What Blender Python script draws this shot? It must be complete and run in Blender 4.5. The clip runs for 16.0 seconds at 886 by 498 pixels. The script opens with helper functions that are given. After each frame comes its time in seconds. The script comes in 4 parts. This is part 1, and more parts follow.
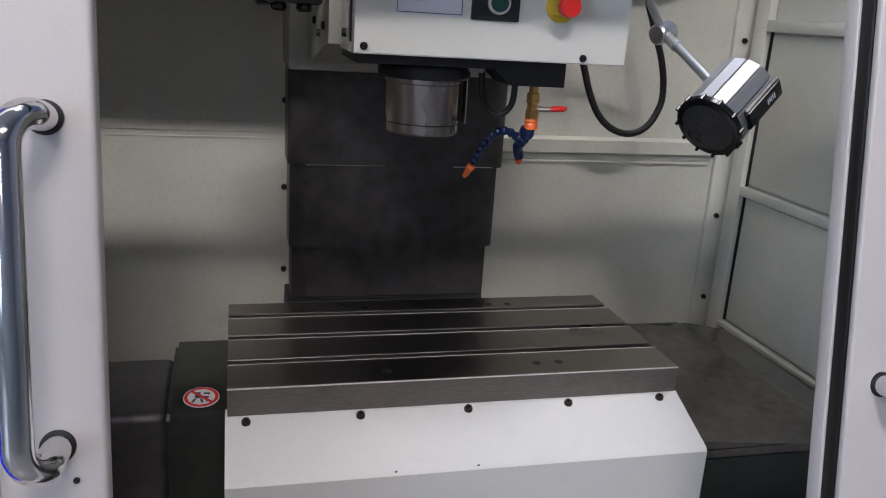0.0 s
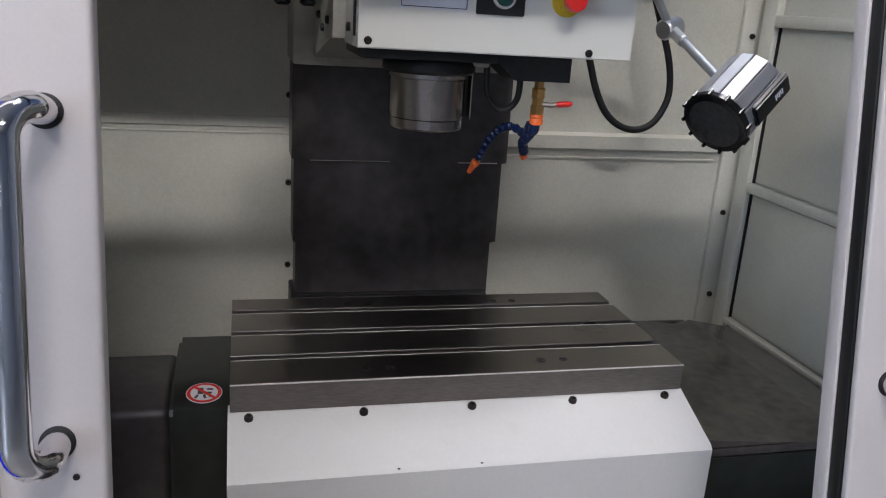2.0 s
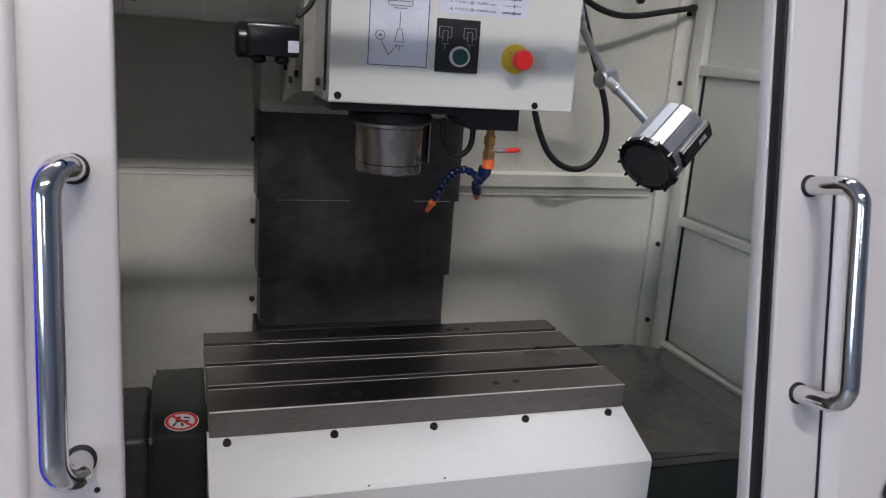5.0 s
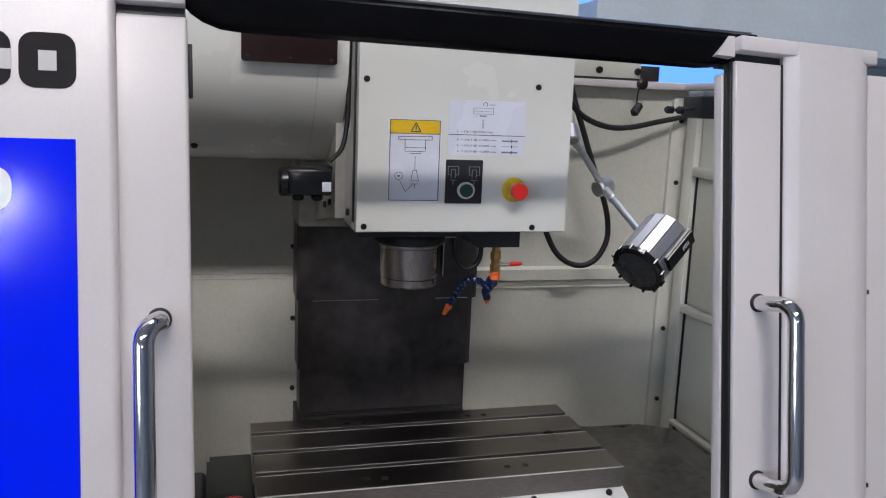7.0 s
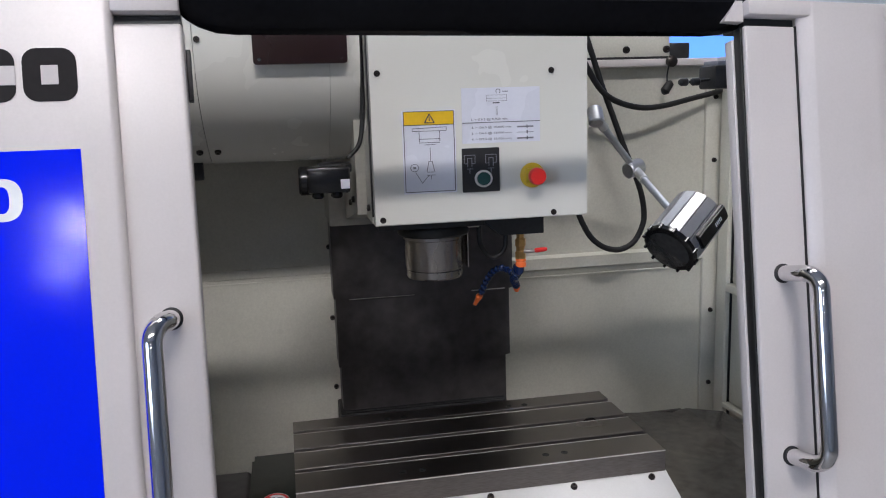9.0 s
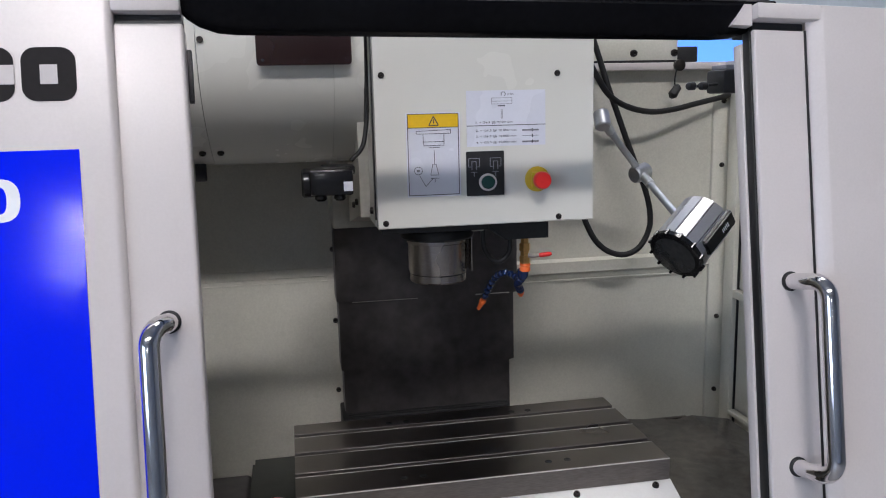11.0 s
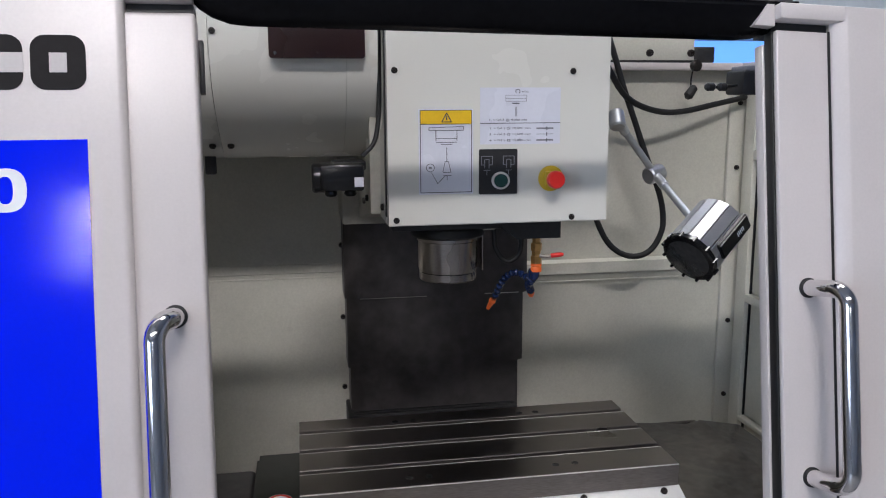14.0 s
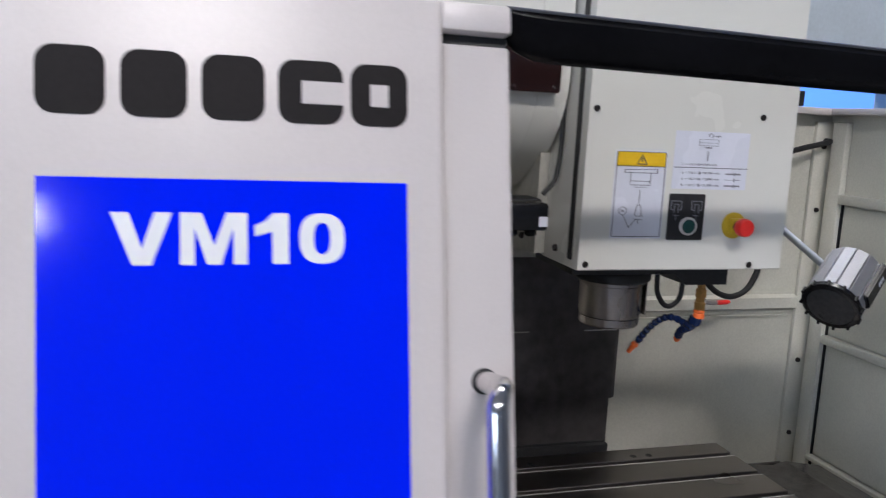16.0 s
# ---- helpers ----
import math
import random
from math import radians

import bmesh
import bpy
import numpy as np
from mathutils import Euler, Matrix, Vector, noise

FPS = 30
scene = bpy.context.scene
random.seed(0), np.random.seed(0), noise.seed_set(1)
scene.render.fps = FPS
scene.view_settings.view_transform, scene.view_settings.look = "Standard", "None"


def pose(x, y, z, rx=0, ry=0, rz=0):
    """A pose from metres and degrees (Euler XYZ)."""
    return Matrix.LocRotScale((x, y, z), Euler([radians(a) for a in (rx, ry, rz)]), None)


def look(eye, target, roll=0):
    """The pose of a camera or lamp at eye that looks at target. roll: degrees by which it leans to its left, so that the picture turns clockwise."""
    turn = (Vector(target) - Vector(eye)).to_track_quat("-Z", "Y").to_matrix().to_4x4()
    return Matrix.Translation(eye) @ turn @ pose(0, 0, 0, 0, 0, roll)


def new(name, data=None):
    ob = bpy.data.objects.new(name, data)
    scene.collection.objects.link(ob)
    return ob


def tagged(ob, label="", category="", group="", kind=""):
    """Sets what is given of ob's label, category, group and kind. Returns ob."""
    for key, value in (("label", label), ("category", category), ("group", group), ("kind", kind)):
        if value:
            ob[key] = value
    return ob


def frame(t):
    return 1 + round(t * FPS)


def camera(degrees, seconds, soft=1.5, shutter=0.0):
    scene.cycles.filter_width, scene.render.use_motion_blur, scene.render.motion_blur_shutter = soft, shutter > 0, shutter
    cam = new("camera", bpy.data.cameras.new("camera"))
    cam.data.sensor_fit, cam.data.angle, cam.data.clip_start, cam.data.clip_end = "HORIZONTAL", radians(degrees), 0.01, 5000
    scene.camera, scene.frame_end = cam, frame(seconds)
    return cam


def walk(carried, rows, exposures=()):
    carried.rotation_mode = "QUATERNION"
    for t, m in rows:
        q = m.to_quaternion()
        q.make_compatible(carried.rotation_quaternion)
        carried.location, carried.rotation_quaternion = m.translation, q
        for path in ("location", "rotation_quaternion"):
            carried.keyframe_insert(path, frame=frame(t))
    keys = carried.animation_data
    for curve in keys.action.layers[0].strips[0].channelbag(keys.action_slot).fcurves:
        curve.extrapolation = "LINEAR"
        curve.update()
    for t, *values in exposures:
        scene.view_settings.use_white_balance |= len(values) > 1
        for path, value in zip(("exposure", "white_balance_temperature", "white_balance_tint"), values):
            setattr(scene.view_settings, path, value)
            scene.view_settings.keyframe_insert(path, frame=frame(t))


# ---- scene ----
cam = camera(57.2, 16.0, soft=1.1, shutter=0.3)
PATH = [
    (0, (0.203, 0.127, 1.437), (0.693, 1.982, 0.873), 3.7),
    (0.5, (0.199, 0.127, 1.435), (0.682, 1.984, 0.871), 3.9),
    (1, (0.2, 0.126, 1.438), (0.68, 1.984, 0.873), 3.9),
    (1.5, (0.203, 0.13, 1.437), (0.684, 1.986, 0.868), 3.8),
    (2, (0.207, 0.134, 1.435), (0.684, 1.989, 0.861), 3.8),
    (2.5, (0.206, 0.135, 1.434), (0.684, 1.99, 0.859), 3.8),
    (3, (0.205, 0.133, 1.436), (0.681, 1.99, 0.865), 3.9),
    (3.2, (0.205, 0.131, 1.438), (0.68, 1.988, 0.868), 3.7),
    (5.3, (0.113, -0.023, 1.49), (0.769, 1.803, 1.006), 3.5),
    (5.5, (0.089, -0.061, 1.508), (0.771, 1.757, 1.026), 3.1),
    (6, (0.082, -0.114, 1.558), (0.722, 1.732, 1.134), 4.2),
    (6.5, (0.107, -0.162, 1.588), (0.643, 1.727, 1.207), 4.6),
    (7, (0.123, -0.178, 1.61), (0.649, 1.719, 1.261), 2.3),
    (7.5, (0.151, -0.175, 1.61), (0.594, 1.747, 1.278), 0.7),
    (8, (0.178, -0.185, 1.605), (0.581, 1.743, 1.259), 0.2),
    (8.5, (0.197, -0.201, 1.598), (0.581, 1.731, 1.248), -0.6),
    (9, (0.202, -0.2, 1.592), (0.574, 1.733, 1.242), -1.8),
    (11.5, (0.211, -0.182, 1.593), (0.563, 1.756, 1.249), -1.2),
    (12, (0.208, -0.18, 1.592), (0.552, 1.76, 1.249), -1.1),
    (12.5, (0.205, -0.18, 1.594), (0.544, 1.761, 1.254), -0.9),
    (13, (0.209, -0.183, 1.593), (0.548, 1.759, 1.258), -0.9),
    (13.5, (0.21, -0.177, 1.591), (0.549, 1.764, 1.25), -0.8),
    (14, (0.209, -0.165, 1.592), (0.547, 1.774, 1.24), -0.3),
    (14.5, (0.204, -0.157, 1.592), (0.536, 1.783, 1.24), 0.2),
    (15, (0.175, -0.133, 1.595), (0.515, 1.806, 1.239), 1.2),
    (15.5, (0.029, -0.073, 1.592), (0.438, 1.853, 1.237), 3.1),
    (16, (-0.256, 0.031, 1.627), (0.301, 1.924, 1.302), 2.8),
]
walk(cam, [(t, look(eye, target, roll)) for t, eye, target, roll in PATH], [(0.0, -0.2, 6350, 13.5), (16.0, -0.2, 6350, 13.5)])

# ---- world, lights, exposure ----
scene.view_settings.exposure = 0.0
world = bpy.data.worlds.new("hall_air")
scene.world = world
world.use_nodes = True
world.node_tree.nodes["Background"].inputs[0].default_value = (0.92, 0.95, 1.0, 1)
world.node_tree.nodes["Background"].inputs[1].default_value = 0.5


def area_lamp(name, at, target, sx, sy, power, colour=(1, 1, 1)):
    data = bpy.data.lights.new(name, "AREA")
    data.shape, data.size, data.size_y, data.energy, data.color = "RECTANGLE", sx, sy, power, colour
    ob = new(name, data)
    ob.matrix_world = look(at, target)
    return ob


KEY_AT = (0.3, -2.85, 5.0)
area_lamp("hall_lamp_front", KEY_AT, (0.6, 1.4, 1.0), 1.4, 0.34, 235, (1.0, 0.96, 0.94))
# added fill, brightens the machine's right inner wall
area_lamp("fill_lamp_left", (-2.2, -2.85, 5.0), (0.6, 1.4, 1.0), 1.4, 0.34, 105, (0.99, 0.97, 0.965))
# added overhead fill for the inside, mainly its right part
area_lamp("fill_lamp_middle", (1.4, 1.45, 5.0), (1.2, 1.45, 0), 0.7, 0.5, 55, (1, 0.98, 0.95))
area_lamp("west_window_light", (-6.85, -4.8, 2.6), (1.2, 1.2, 1.2), 4.6, 2.2, 290, (0.64, 0.79, 1.0))
# added fill for the background behind the machine
area_lamp("fill_lamp_back", (2.5, 5.0, 5.0), (2.5, 5.0, 0), 6.0, 0.6, 150, (0.92, 0.96, 1))


# ---- materials ----
def mat(name, colour, rough=0.5, metal=0.0, grain=60.0, vary=0.06, bump=0.02, stretch=(1, 1, 1), coat=0.0, spots=0.0, spot_colour=(0.05, 0.04, 0.03)):
    m = bpy.data.materials.new(name)
    m.use_nodes = True
    nt = m.node_tree
    b = nt.nodes["Principled BSDF"]
    b.inputs["Roughness"].default_value = rough
    b.inputs["Metallic"].default_value = metal
    b.inputs["Coat Weight"].default_value = coat
    b.inputs["Coat Roughness"].default_value = 0.12
    tc = nt.nodes.new("ShaderNodeTexCoord")
    mp = nt.nodes.new("ShaderNodeMapping")
    mp.inputs["Scale"].default_value = stretch
    nt.links.new(tc.outputs["Object"], mp.inputs[0])
    n1 = nt.nodes.new("ShaderNodeTexNoise")
    n1.inputs["Scale"].default_value, n1.inputs["Detail"].default_value = grain, 5
    n2 = nt.nodes.new("ShaderNodeTexNoise")
    n2.inputs["Scale"].default_value, n2.inputs["Detail"].default_value = 5.0, 3
    nt.links.new(mp.outputs[0], n1.inputs["Vector"])
    nt.links.new(tc.outputs["Object"], n2.inputs["Vector"])
    mix = nt.nodes.new("ShaderNodeMix")
    mix.data_type = "FLOAT"
    mix.inputs[0].default_value = 0.5
    nt.links.new(n1.outputs[0], mix.inputs[2])
    nt.links.new(n2.outputs[0], mix.inputs[3])
    ramp = nt.nodes.new("ShaderNodeValToRGB")
    lo = tuple(max(0, c * (1 - 2.2 * vary)) for c in colour)
    hi = tuple(min(1, c * (1 + 1.6 * vary)) for c in colour)
    ramp.color_ramp.elements[0].position, ramp.color_ramp.elements[1].position = 0.32, 0.68
    ramp.color_ramp.elements[0].color, ramp.color_ramp.elements[1].color = (*lo, 1), (*hi, 1)
    nt.links.new(mix.outputs[0], ramp.inputs[0])
    col = ramp.outputs[0]
    if spots:
        n3 = nt.nodes.new("ShaderNodeTexNoise")
        n3.inputs["Scale"].default_value, n3.inputs["Detail"].default_value = 22.0, 6
        nt.links.new(tc.outputs["Object"], n3.inputs["Vector"])
        r3 = nt.nodes.new("ShaderNodeValToRGB")
        r3.color_ramp.elements[0].position, r3.color_ramp.elements[1].position = 0.6, 0.78
        r3.color_ramp.elements[0].color, r3.color_ramp.elements[1].color = (0, 0, 0, 1), (spots, spots, spots, 1)
        nt.links.new(n3.outputs[0], r3.inputs[0])
        mc = nt.nodes.new("ShaderNodeMix")
        mc.data_type = "RGBA"
        nt.links.new(r3.outputs[0], mc.inputs[0])
        nt.links.new(col, mc.inputs[6])
        mc.inputs[7].default_value = (*spot_colour, 1)
        col = mc.outputs[2]
    nt.links.new(col, b.inputs["Base Color"])
    rr = nt.nodes.new("ShaderNodeMapRange")
    rr.inputs[3].default_value, rr.inputs[4].default_value = max(0.02, rough - 0.06), rough + 0.08
    nt.links.new(n2.outputs[0], rr.inputs[0])
    nt.links.new(rr.outputs[0], b.inputs["Roughness"])
    if bump:
        bp = nt.nodes.new("ShaderNodeBump")
        bp.inputs["Strength"].default_value, bp.inputs["Distance"].default_value = bump, 0.002
        nt.links.new(n1.outputs[0], bp.inputs["Height"])
        nt.links.new(bp.outputs[0], b.inputs["Normal"])
    return m


M_PANEL = mat("panel_paint", (0.585, 0.545, 0.535), 0.30, grain=260, vary=0.02, bump=0.03, spots=0.04)
M_INNER = mat("inner_paint", (0.60, 0.59, 0.515), 0.36, grain=180, vary=0.05, bump=0.03, spots=0.12, spot_colour=(0.3, 0.27, 0.2))
M_HEAD = mat("head_paint", (0.70, 0.69, 0.635), 0.25, grain=140, vary=0.008, bump=0.012, stretch=(1, 1, 12))
M_SKIRT = mat("skirt_paint", (0.66, 0.65, 0.635), 0.36, grain=200, vary=0.02, bump=0.008, spots=0.05)
M_CAST = mat("cast_paint", (0.42, 0.41, 0.36), 0.45, grain=70, vary=0.08, bump=0.15)
M_TABLE = mat("ground_steel", (0.25, 0.225, 0.21), 0.29, 1.0, grain=80, vary=0.04, bump=0.0, stretch=(1, 14, 1), spots=0.12, spot_colour=(0.08, 0.055, 0.04))
M_TABLE_SIDE = mat("milled_steel", (0.19, 0.17, 0.155), 0.42, 0.6, grain=60, vary=0.15, bump=0.05, stretch=(1, 8, 8), spots=0.3, spot_colour=(0.12, 0.08, 0.055))
# pale and barely metallic: the steel's bright reflection is put into the colour
M_EDGE = mat("pale_glint_steel", (0.72, 0.69, 0.66), 0.4, 0.25, grain=90, vary=0.1)
M_WAY = mat("way_cover", (0.20, 0.178, 0.164), 0.22, 0.85, grain=40, vary=0.22, bump=0.03, spots=0.35, spot_colour=(0.075, 0.05, 0.035))
M_COLUMN = mat("column_cover", (0.082, 0.075, 0.076), 0.40, 0.35, grain=30, vary=0.2, bump=0.02, spots=0.3, spot_colour=(0.03, 0.025, 0.024))
M_GREEN = mat("green_grey_cover", (0.03, 0.034, 0.029), 0.35, 0.2, grain=40, vary=0.15)
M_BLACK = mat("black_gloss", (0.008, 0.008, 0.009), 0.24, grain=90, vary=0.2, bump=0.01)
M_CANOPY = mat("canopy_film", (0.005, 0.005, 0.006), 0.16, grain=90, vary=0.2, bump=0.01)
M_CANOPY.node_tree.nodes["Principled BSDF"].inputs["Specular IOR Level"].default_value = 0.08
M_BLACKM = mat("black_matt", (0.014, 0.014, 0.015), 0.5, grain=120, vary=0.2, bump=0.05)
M_RUBBER = mat("rubber", (0.008, 0.008, 0.009), 0.55, grain=200, vary=0.2, bump=0.06)
M_CHROME = mat("polished_chrome", (0.68, 0.66, 0.66), 0.1, 1.0, grain=150, vary=0.03, bump=0.004)
M_STEEL = mat("turned_steel", (0.44, 0.40, 0.37), 0.28, 1.0, grain=100, vary=0.08, bump=0.02, stretch=(1, 1, 20), spots=0.15, spot_colour=(0.25, 0.16, 0.1))
M_ALU = mat("cast_aluminium", (0.66, 0.67, 0.69), 0.3, 0.9, grain=160, vary=0.05, bump=0.03)
M_FIN = mat("satin_extrusion", (0.62, 0.62, 0.64), 0.44, 0.85, grain=160, vary=0.05, bump=0.02, stretch=(1, 1, 6))
M_ARM = mat("satin_arm", (0.50, 0.53, 0.57), 0.35, 0.8, grain=120, vary=0.04)
M_BRASS = mat("brass", (0.55, 0.33, 0.12), 0.3, 0.9, grain=120, vary=0.12, spots=0.3, spot_colour=(0.12, 0.06, 0.03))
M_ORANGE = mat("orange_plastic", (0.85, 0.16, 0.03), 0.35, grain=90, vary=0.05)
M_NAVY = mat("navy_plastic", (0.006, 0.018, 0.075), 0.25, grain=90, vary=0.15, coat=0.2)
M_RED = mat("red_plastic", (0.72, 0.025, 0.02), 0.33, grain=90, vary=0.06)
M_YELLOW = mat("yellow_plastic", (0.62, 0.42, 0.02), 0.4, grain=90, vary=0.06)
M_BLUE = mat("blue_sheet", (0.0, 0.013, 0.89), 0.085, grain=200, vary=0.02, bump=0.006)
M_BLUE.node_tree.nodes["Principled BSDF"].inputs["Specular IOR Level"].default_value = 0.3
M_LOGO = mat("dark_film", (0.010, 0.008, 0.009), 0.6, grain=150, vary=0.1)
M_LOGO.node_tree.nodes["Principled BSDF"].inputs["Specular IOR Level"].default_value = 0.2
M_WHITE = mat("white_film", (0.82, 0.83, 0.86), 0.3, grain=150, vary=0.02, bump=0.005)
M_DECAL = mat("label_film", (0.70, 0.71, 0.78), 0.26, grain=150, vary=0.015, bump=0.005)
M_DECALY = mat("yellow_film", (0.80, 0.50, 0.02), 0.3, grain=150, vary=0.03)
M_INK = mat("dark_ink", (0.06, 0.06, 0.08), 0.4, grain=150, vary=0.1)
M_GREYINK = mat("grey_ink", (0.22, 0.22, 0.25), 0.4, grain=150, vary=0.1)
M_GREEN_LENS = mat("green_lens", (0.02, 0.07, 0.06), 0.15, grain=60, vary=0.1, coat=0.5)
M_TINT = mat("dark_red_acrylic", (0.016, 0.004, 0.0035), 0.25, grain=80, vary=0.15, coat=0.4)
M_BOLT = mat("black_oxide", (0.035, 0.03, 0.028), 0.3, 0.7, grain=200, vary=0.2)
M_LENS = mat("frosted_lens", (0.045, 0.045, 0.045), 0.2, grain=100, vary=0.15, coat=0.5)
M_FLOOR = mat("hall_floor_paint", (0.22, 0.225, 0.23), 0.35, grain=12, vary=0.1, bump=0.02)
M_WALL = mat("hall_wall_paint", (0.44, 0.45, 0.46), 0.7, grain=8, vary=0.04)
M_BLUEGREY = mat("blue_grey_paint", (0.22, 0.31, 0.56), 0.4, grain=100, vary=0.05)
M_NEIGHBOUR = mat("pale_grey_paint", (0.52, 0.58, 0.62), 0.4, grain=60, vary=0.04)


def glow(name, colour, strength):
    m = bpy.data.materials.new(name)
    m.use_nodes = True
    b = m.node_tree.nodes["Principled BSDF"]
    b.inputs["Base Color"].default_value = (*colour, 1)
    b.inputs["Emission Color"].default_value = (*colour, 1)
    b.inputs["Emission Strength"].default_value = strength
    return m


M_TUBE = glow("lit_diffuser", (1.0, 0.98, 0.95), 1.6)
# emission stands in for the light on the distant blue wall and sign
M_SKYBLUE = glow("glowing_blue_distance", (0.15, 0.40, 0.98), 0.9)
M_PANE = glow("daylit_pane", (0.72, 0.84, 1.0), 3.0)
M_SPOT = glow("lit_spot", (1.0, 0.97, 0.92), 75.0)


# ---- mesh helpers ----
def box(x0, x1, y0, y1, z0, z1, bevel=0.0, segs=2, bm=None):
    bm = bm or bmesh.new()
    g = bmesh.ops.create_cube(bm, size=1.0)
    for v in g["verts"]:
        v.co = Vector((x0 + (v.co.x + 0.5) * (x1 - x0), y0 + (v.co.y + 0.5) * (y1 - y0), z0 + (v.co.z + 0.5) * (z1 - z0)))
    if bevel:
        es = list({e for v in g["verts"] for e in v.link_edges})
        bmesh.ops.bevel(bm, geom=es, offset=bevel, segments=segs, affect="EDGES", profile=0.5)
    return bm


def lathe(rings, axis0, axis1, seg=32, bm=None):
    """Turned body: rings of (distance along the axis, radius)."""
    bm = bm or bmesh.new()
    a, d = Vector(axis0), (Vector(axis1) - Vector(axis0)).normalized()
    q = d.to_track_quat("Z", "Y")
    loops = []
    for h, r in rings:
        loops.append([bm.verts.new(a + q @ Vector((r * math.cos(2 * math.pi * i / seg), r * math.sin(2 * math.pi * i / seg), h))) for i in range(seg)])
    for p, n in zip(loops, loops[1:]):
        for i in range(seg):
            bm.faces.new((p[i], p[(i + 1) % seg], n[(i + 1) % seg], n[i]))
    bm.faces.new(list(reversed(loops[0])))
    bm.faces.new(loops[-1])
    return bm


def rod(a, b, r, seg=20, bevel=0.0, bm=None):
    length = (Vector(b) - Vector(a)).length
    c = min(bevel, r * 0.5, length * 0.3)
    rings = [(0, r), (length, r)] if not c else [(0, r - c), (c, r), (length - c, r), (length, r - c)]
    return lathe(rings, a, b, seg, bm)


def smooth_path(pts, n=8):
    pts = [Vector(p) for p in pts]
    ext = [2 * pts[0] - pts[1], *pts, 2 * pts[-1] - pts[-2]]
    out = []
    for i in range(1, len(ext) - 2):
        p0, p1, p2, p3 = ext[i - 1:i + 3]
        for k in range(n):
            t = k / n
            out.append(0.5 * ((2 * p1) + (p2 - p0) * t + (2 * p0 - 5 * p1 + 4 * p2 - p3) * t * t + (3 * p1 - p0 - 3 * p2 + p3) * t ** 3))
    return out + [pts[-1]]


def tube(pts, r, seg=12, n=8, bm=None):
    bm = bm or bmesh.new()
    path = smooth_path(pts, n) if n else [Vector(p) for p in pts]
    up, loops = None, []
    for i, p in enumerate(path):
        d = (path[min(i + 1, len(path) - 1)] - path[max(i - 1, 0)]).normalized()
        up = d.orthogonal().normalized() if up is None else (up - d * up.dot(d)).normalized()
        side = d.cross(up)
        rr = r[i] if isinstance(r, list) else r
        loops.append([bm.verts.new(p + rr * (math.cos(2 * math.pi * k / seg) * up + math.sin(2 * math.pi * k / seg) * side)) for k in range(seg)])
    for p, q in zip(loops, loops[1:]):
        for k in range(seg):
            bm.faces.new((p[k], p[(k + 1) % seg], q[(k + 1) % seg], q[k]))
    bm.faces.new(list(reversed(loops[0])))
    bm.faces.new(loops[-1])
    return bm


def prism(profile, x0, x1, plane="yz", bm=None):
    """A closed outline, given in two axes, drawn out along the third."""
    bm = bm or bmesh.new()
    def at(p, w):
        return {"yz": (w, p[0], p[1]), "xz": (p[0], w, p[1]), "xy": (p[0], p[1], w)}[plane]
    lo = [bm.verts.new(at(p, x0)) for p in profile]
    hi = [bm.verts.new(at(p, x1)) for p in profile]
    n = len(profile)
    for i in range(n):
        bm.faces.new((lo[i], lo[(i + 1) % n], hi[(i + 1) % n], hi[i]))
    bm.faces.new(lo)
    bm.faces.new(list(reversed(hi)))
    return bm


def round_rect(x0, x1, z0, z1, r, seg=6):
    pts = []
    for cx, cz, a in ((x1 - r, z1 - r, 0), (x0 + r, z1 - r, 90), (x0 + r, z0 + r, 180), (x1 - r, z0 + r, 270)):
        for k in range(seg + 1):
            w = radians(a + 90 * k / seg)
            pts.append((cx + r * math.cos(w), cz + r * math.sin(w)))
    return pts


def mesh_of(name, bm, material, smooth=True):
    bmesh.ops.recalc_face_normals(bm, faces=bm.faces)
    me = bpy.data.meshes.new(name)
    bm.to_mesh(me)
    bm.free()
    me.materials.append(material)
    if smooth:
        me.shade_smooth()
        me.set_sharp_from_angle(angle=radians(35))
    return me


def part(name, bm, material, parent, label="", smooth=True):
    ob = new(name, mesh_of(name, bm, material, smooth))
    ob.parent = parent
    if label:
        tagged(ob, label)
    return ob


def thing(name, label, category, at=None, group=""):
    e = new(name)
    e.empty_display_size = 0.05
    e.matrix_world = at if at is not None else Matrix()
    return tagged(e, label, category, group)


def solid(name, bm, material, label, category, kind="", at=None, group=""):
    ob = new(name, mesh_of(name, bm, material))
    if at is not None:
        ob.matrix_world = at
    return tagged(ob, label, category, group, kind)


def lettering(text, x0, x1, z0, parent, material, y, height=None, bold=0.0, name="lettering"):
    """Letters on a face that looks to -y: from x0 to x1, standing on z0."""
    cu = bpy.data.curves.new(name, "FONT")
    cu.body, cu.size, cu.extrude, cu.offset, cu.resolution_u = text, 1.0, 0.004, bold, 4
    tmp = new(name, cu)
    bpy.context.view_layer.update()
    me = bpy.data.meshes.new_from_object(tmp.evaluated_get(bpy.context.evaluated_depsgraph_get()))
    bpy.data.objects.remove(tmp)
    xs, ys = [v.co.x for v in me.vertices], [v.co.y for v in me.vertices]
    sx = (x1 - x0) / (max(xs) - min(xs))
    sz = height / (max(ys) - min(ys)) if height else sx
    lo, base = min(xs), (min(ys) if height else 0)
    for v in me.vertices:
        v.co = Vector((x0 + (v.co.x - lo) * sx, y - v.co.z * 0.1, z0 + (v.co.y - base) * sz))
    me.materials.clear()
    me.materials.append(material)
    ob = new(name, me)
    ob.parent = parent
    return ob


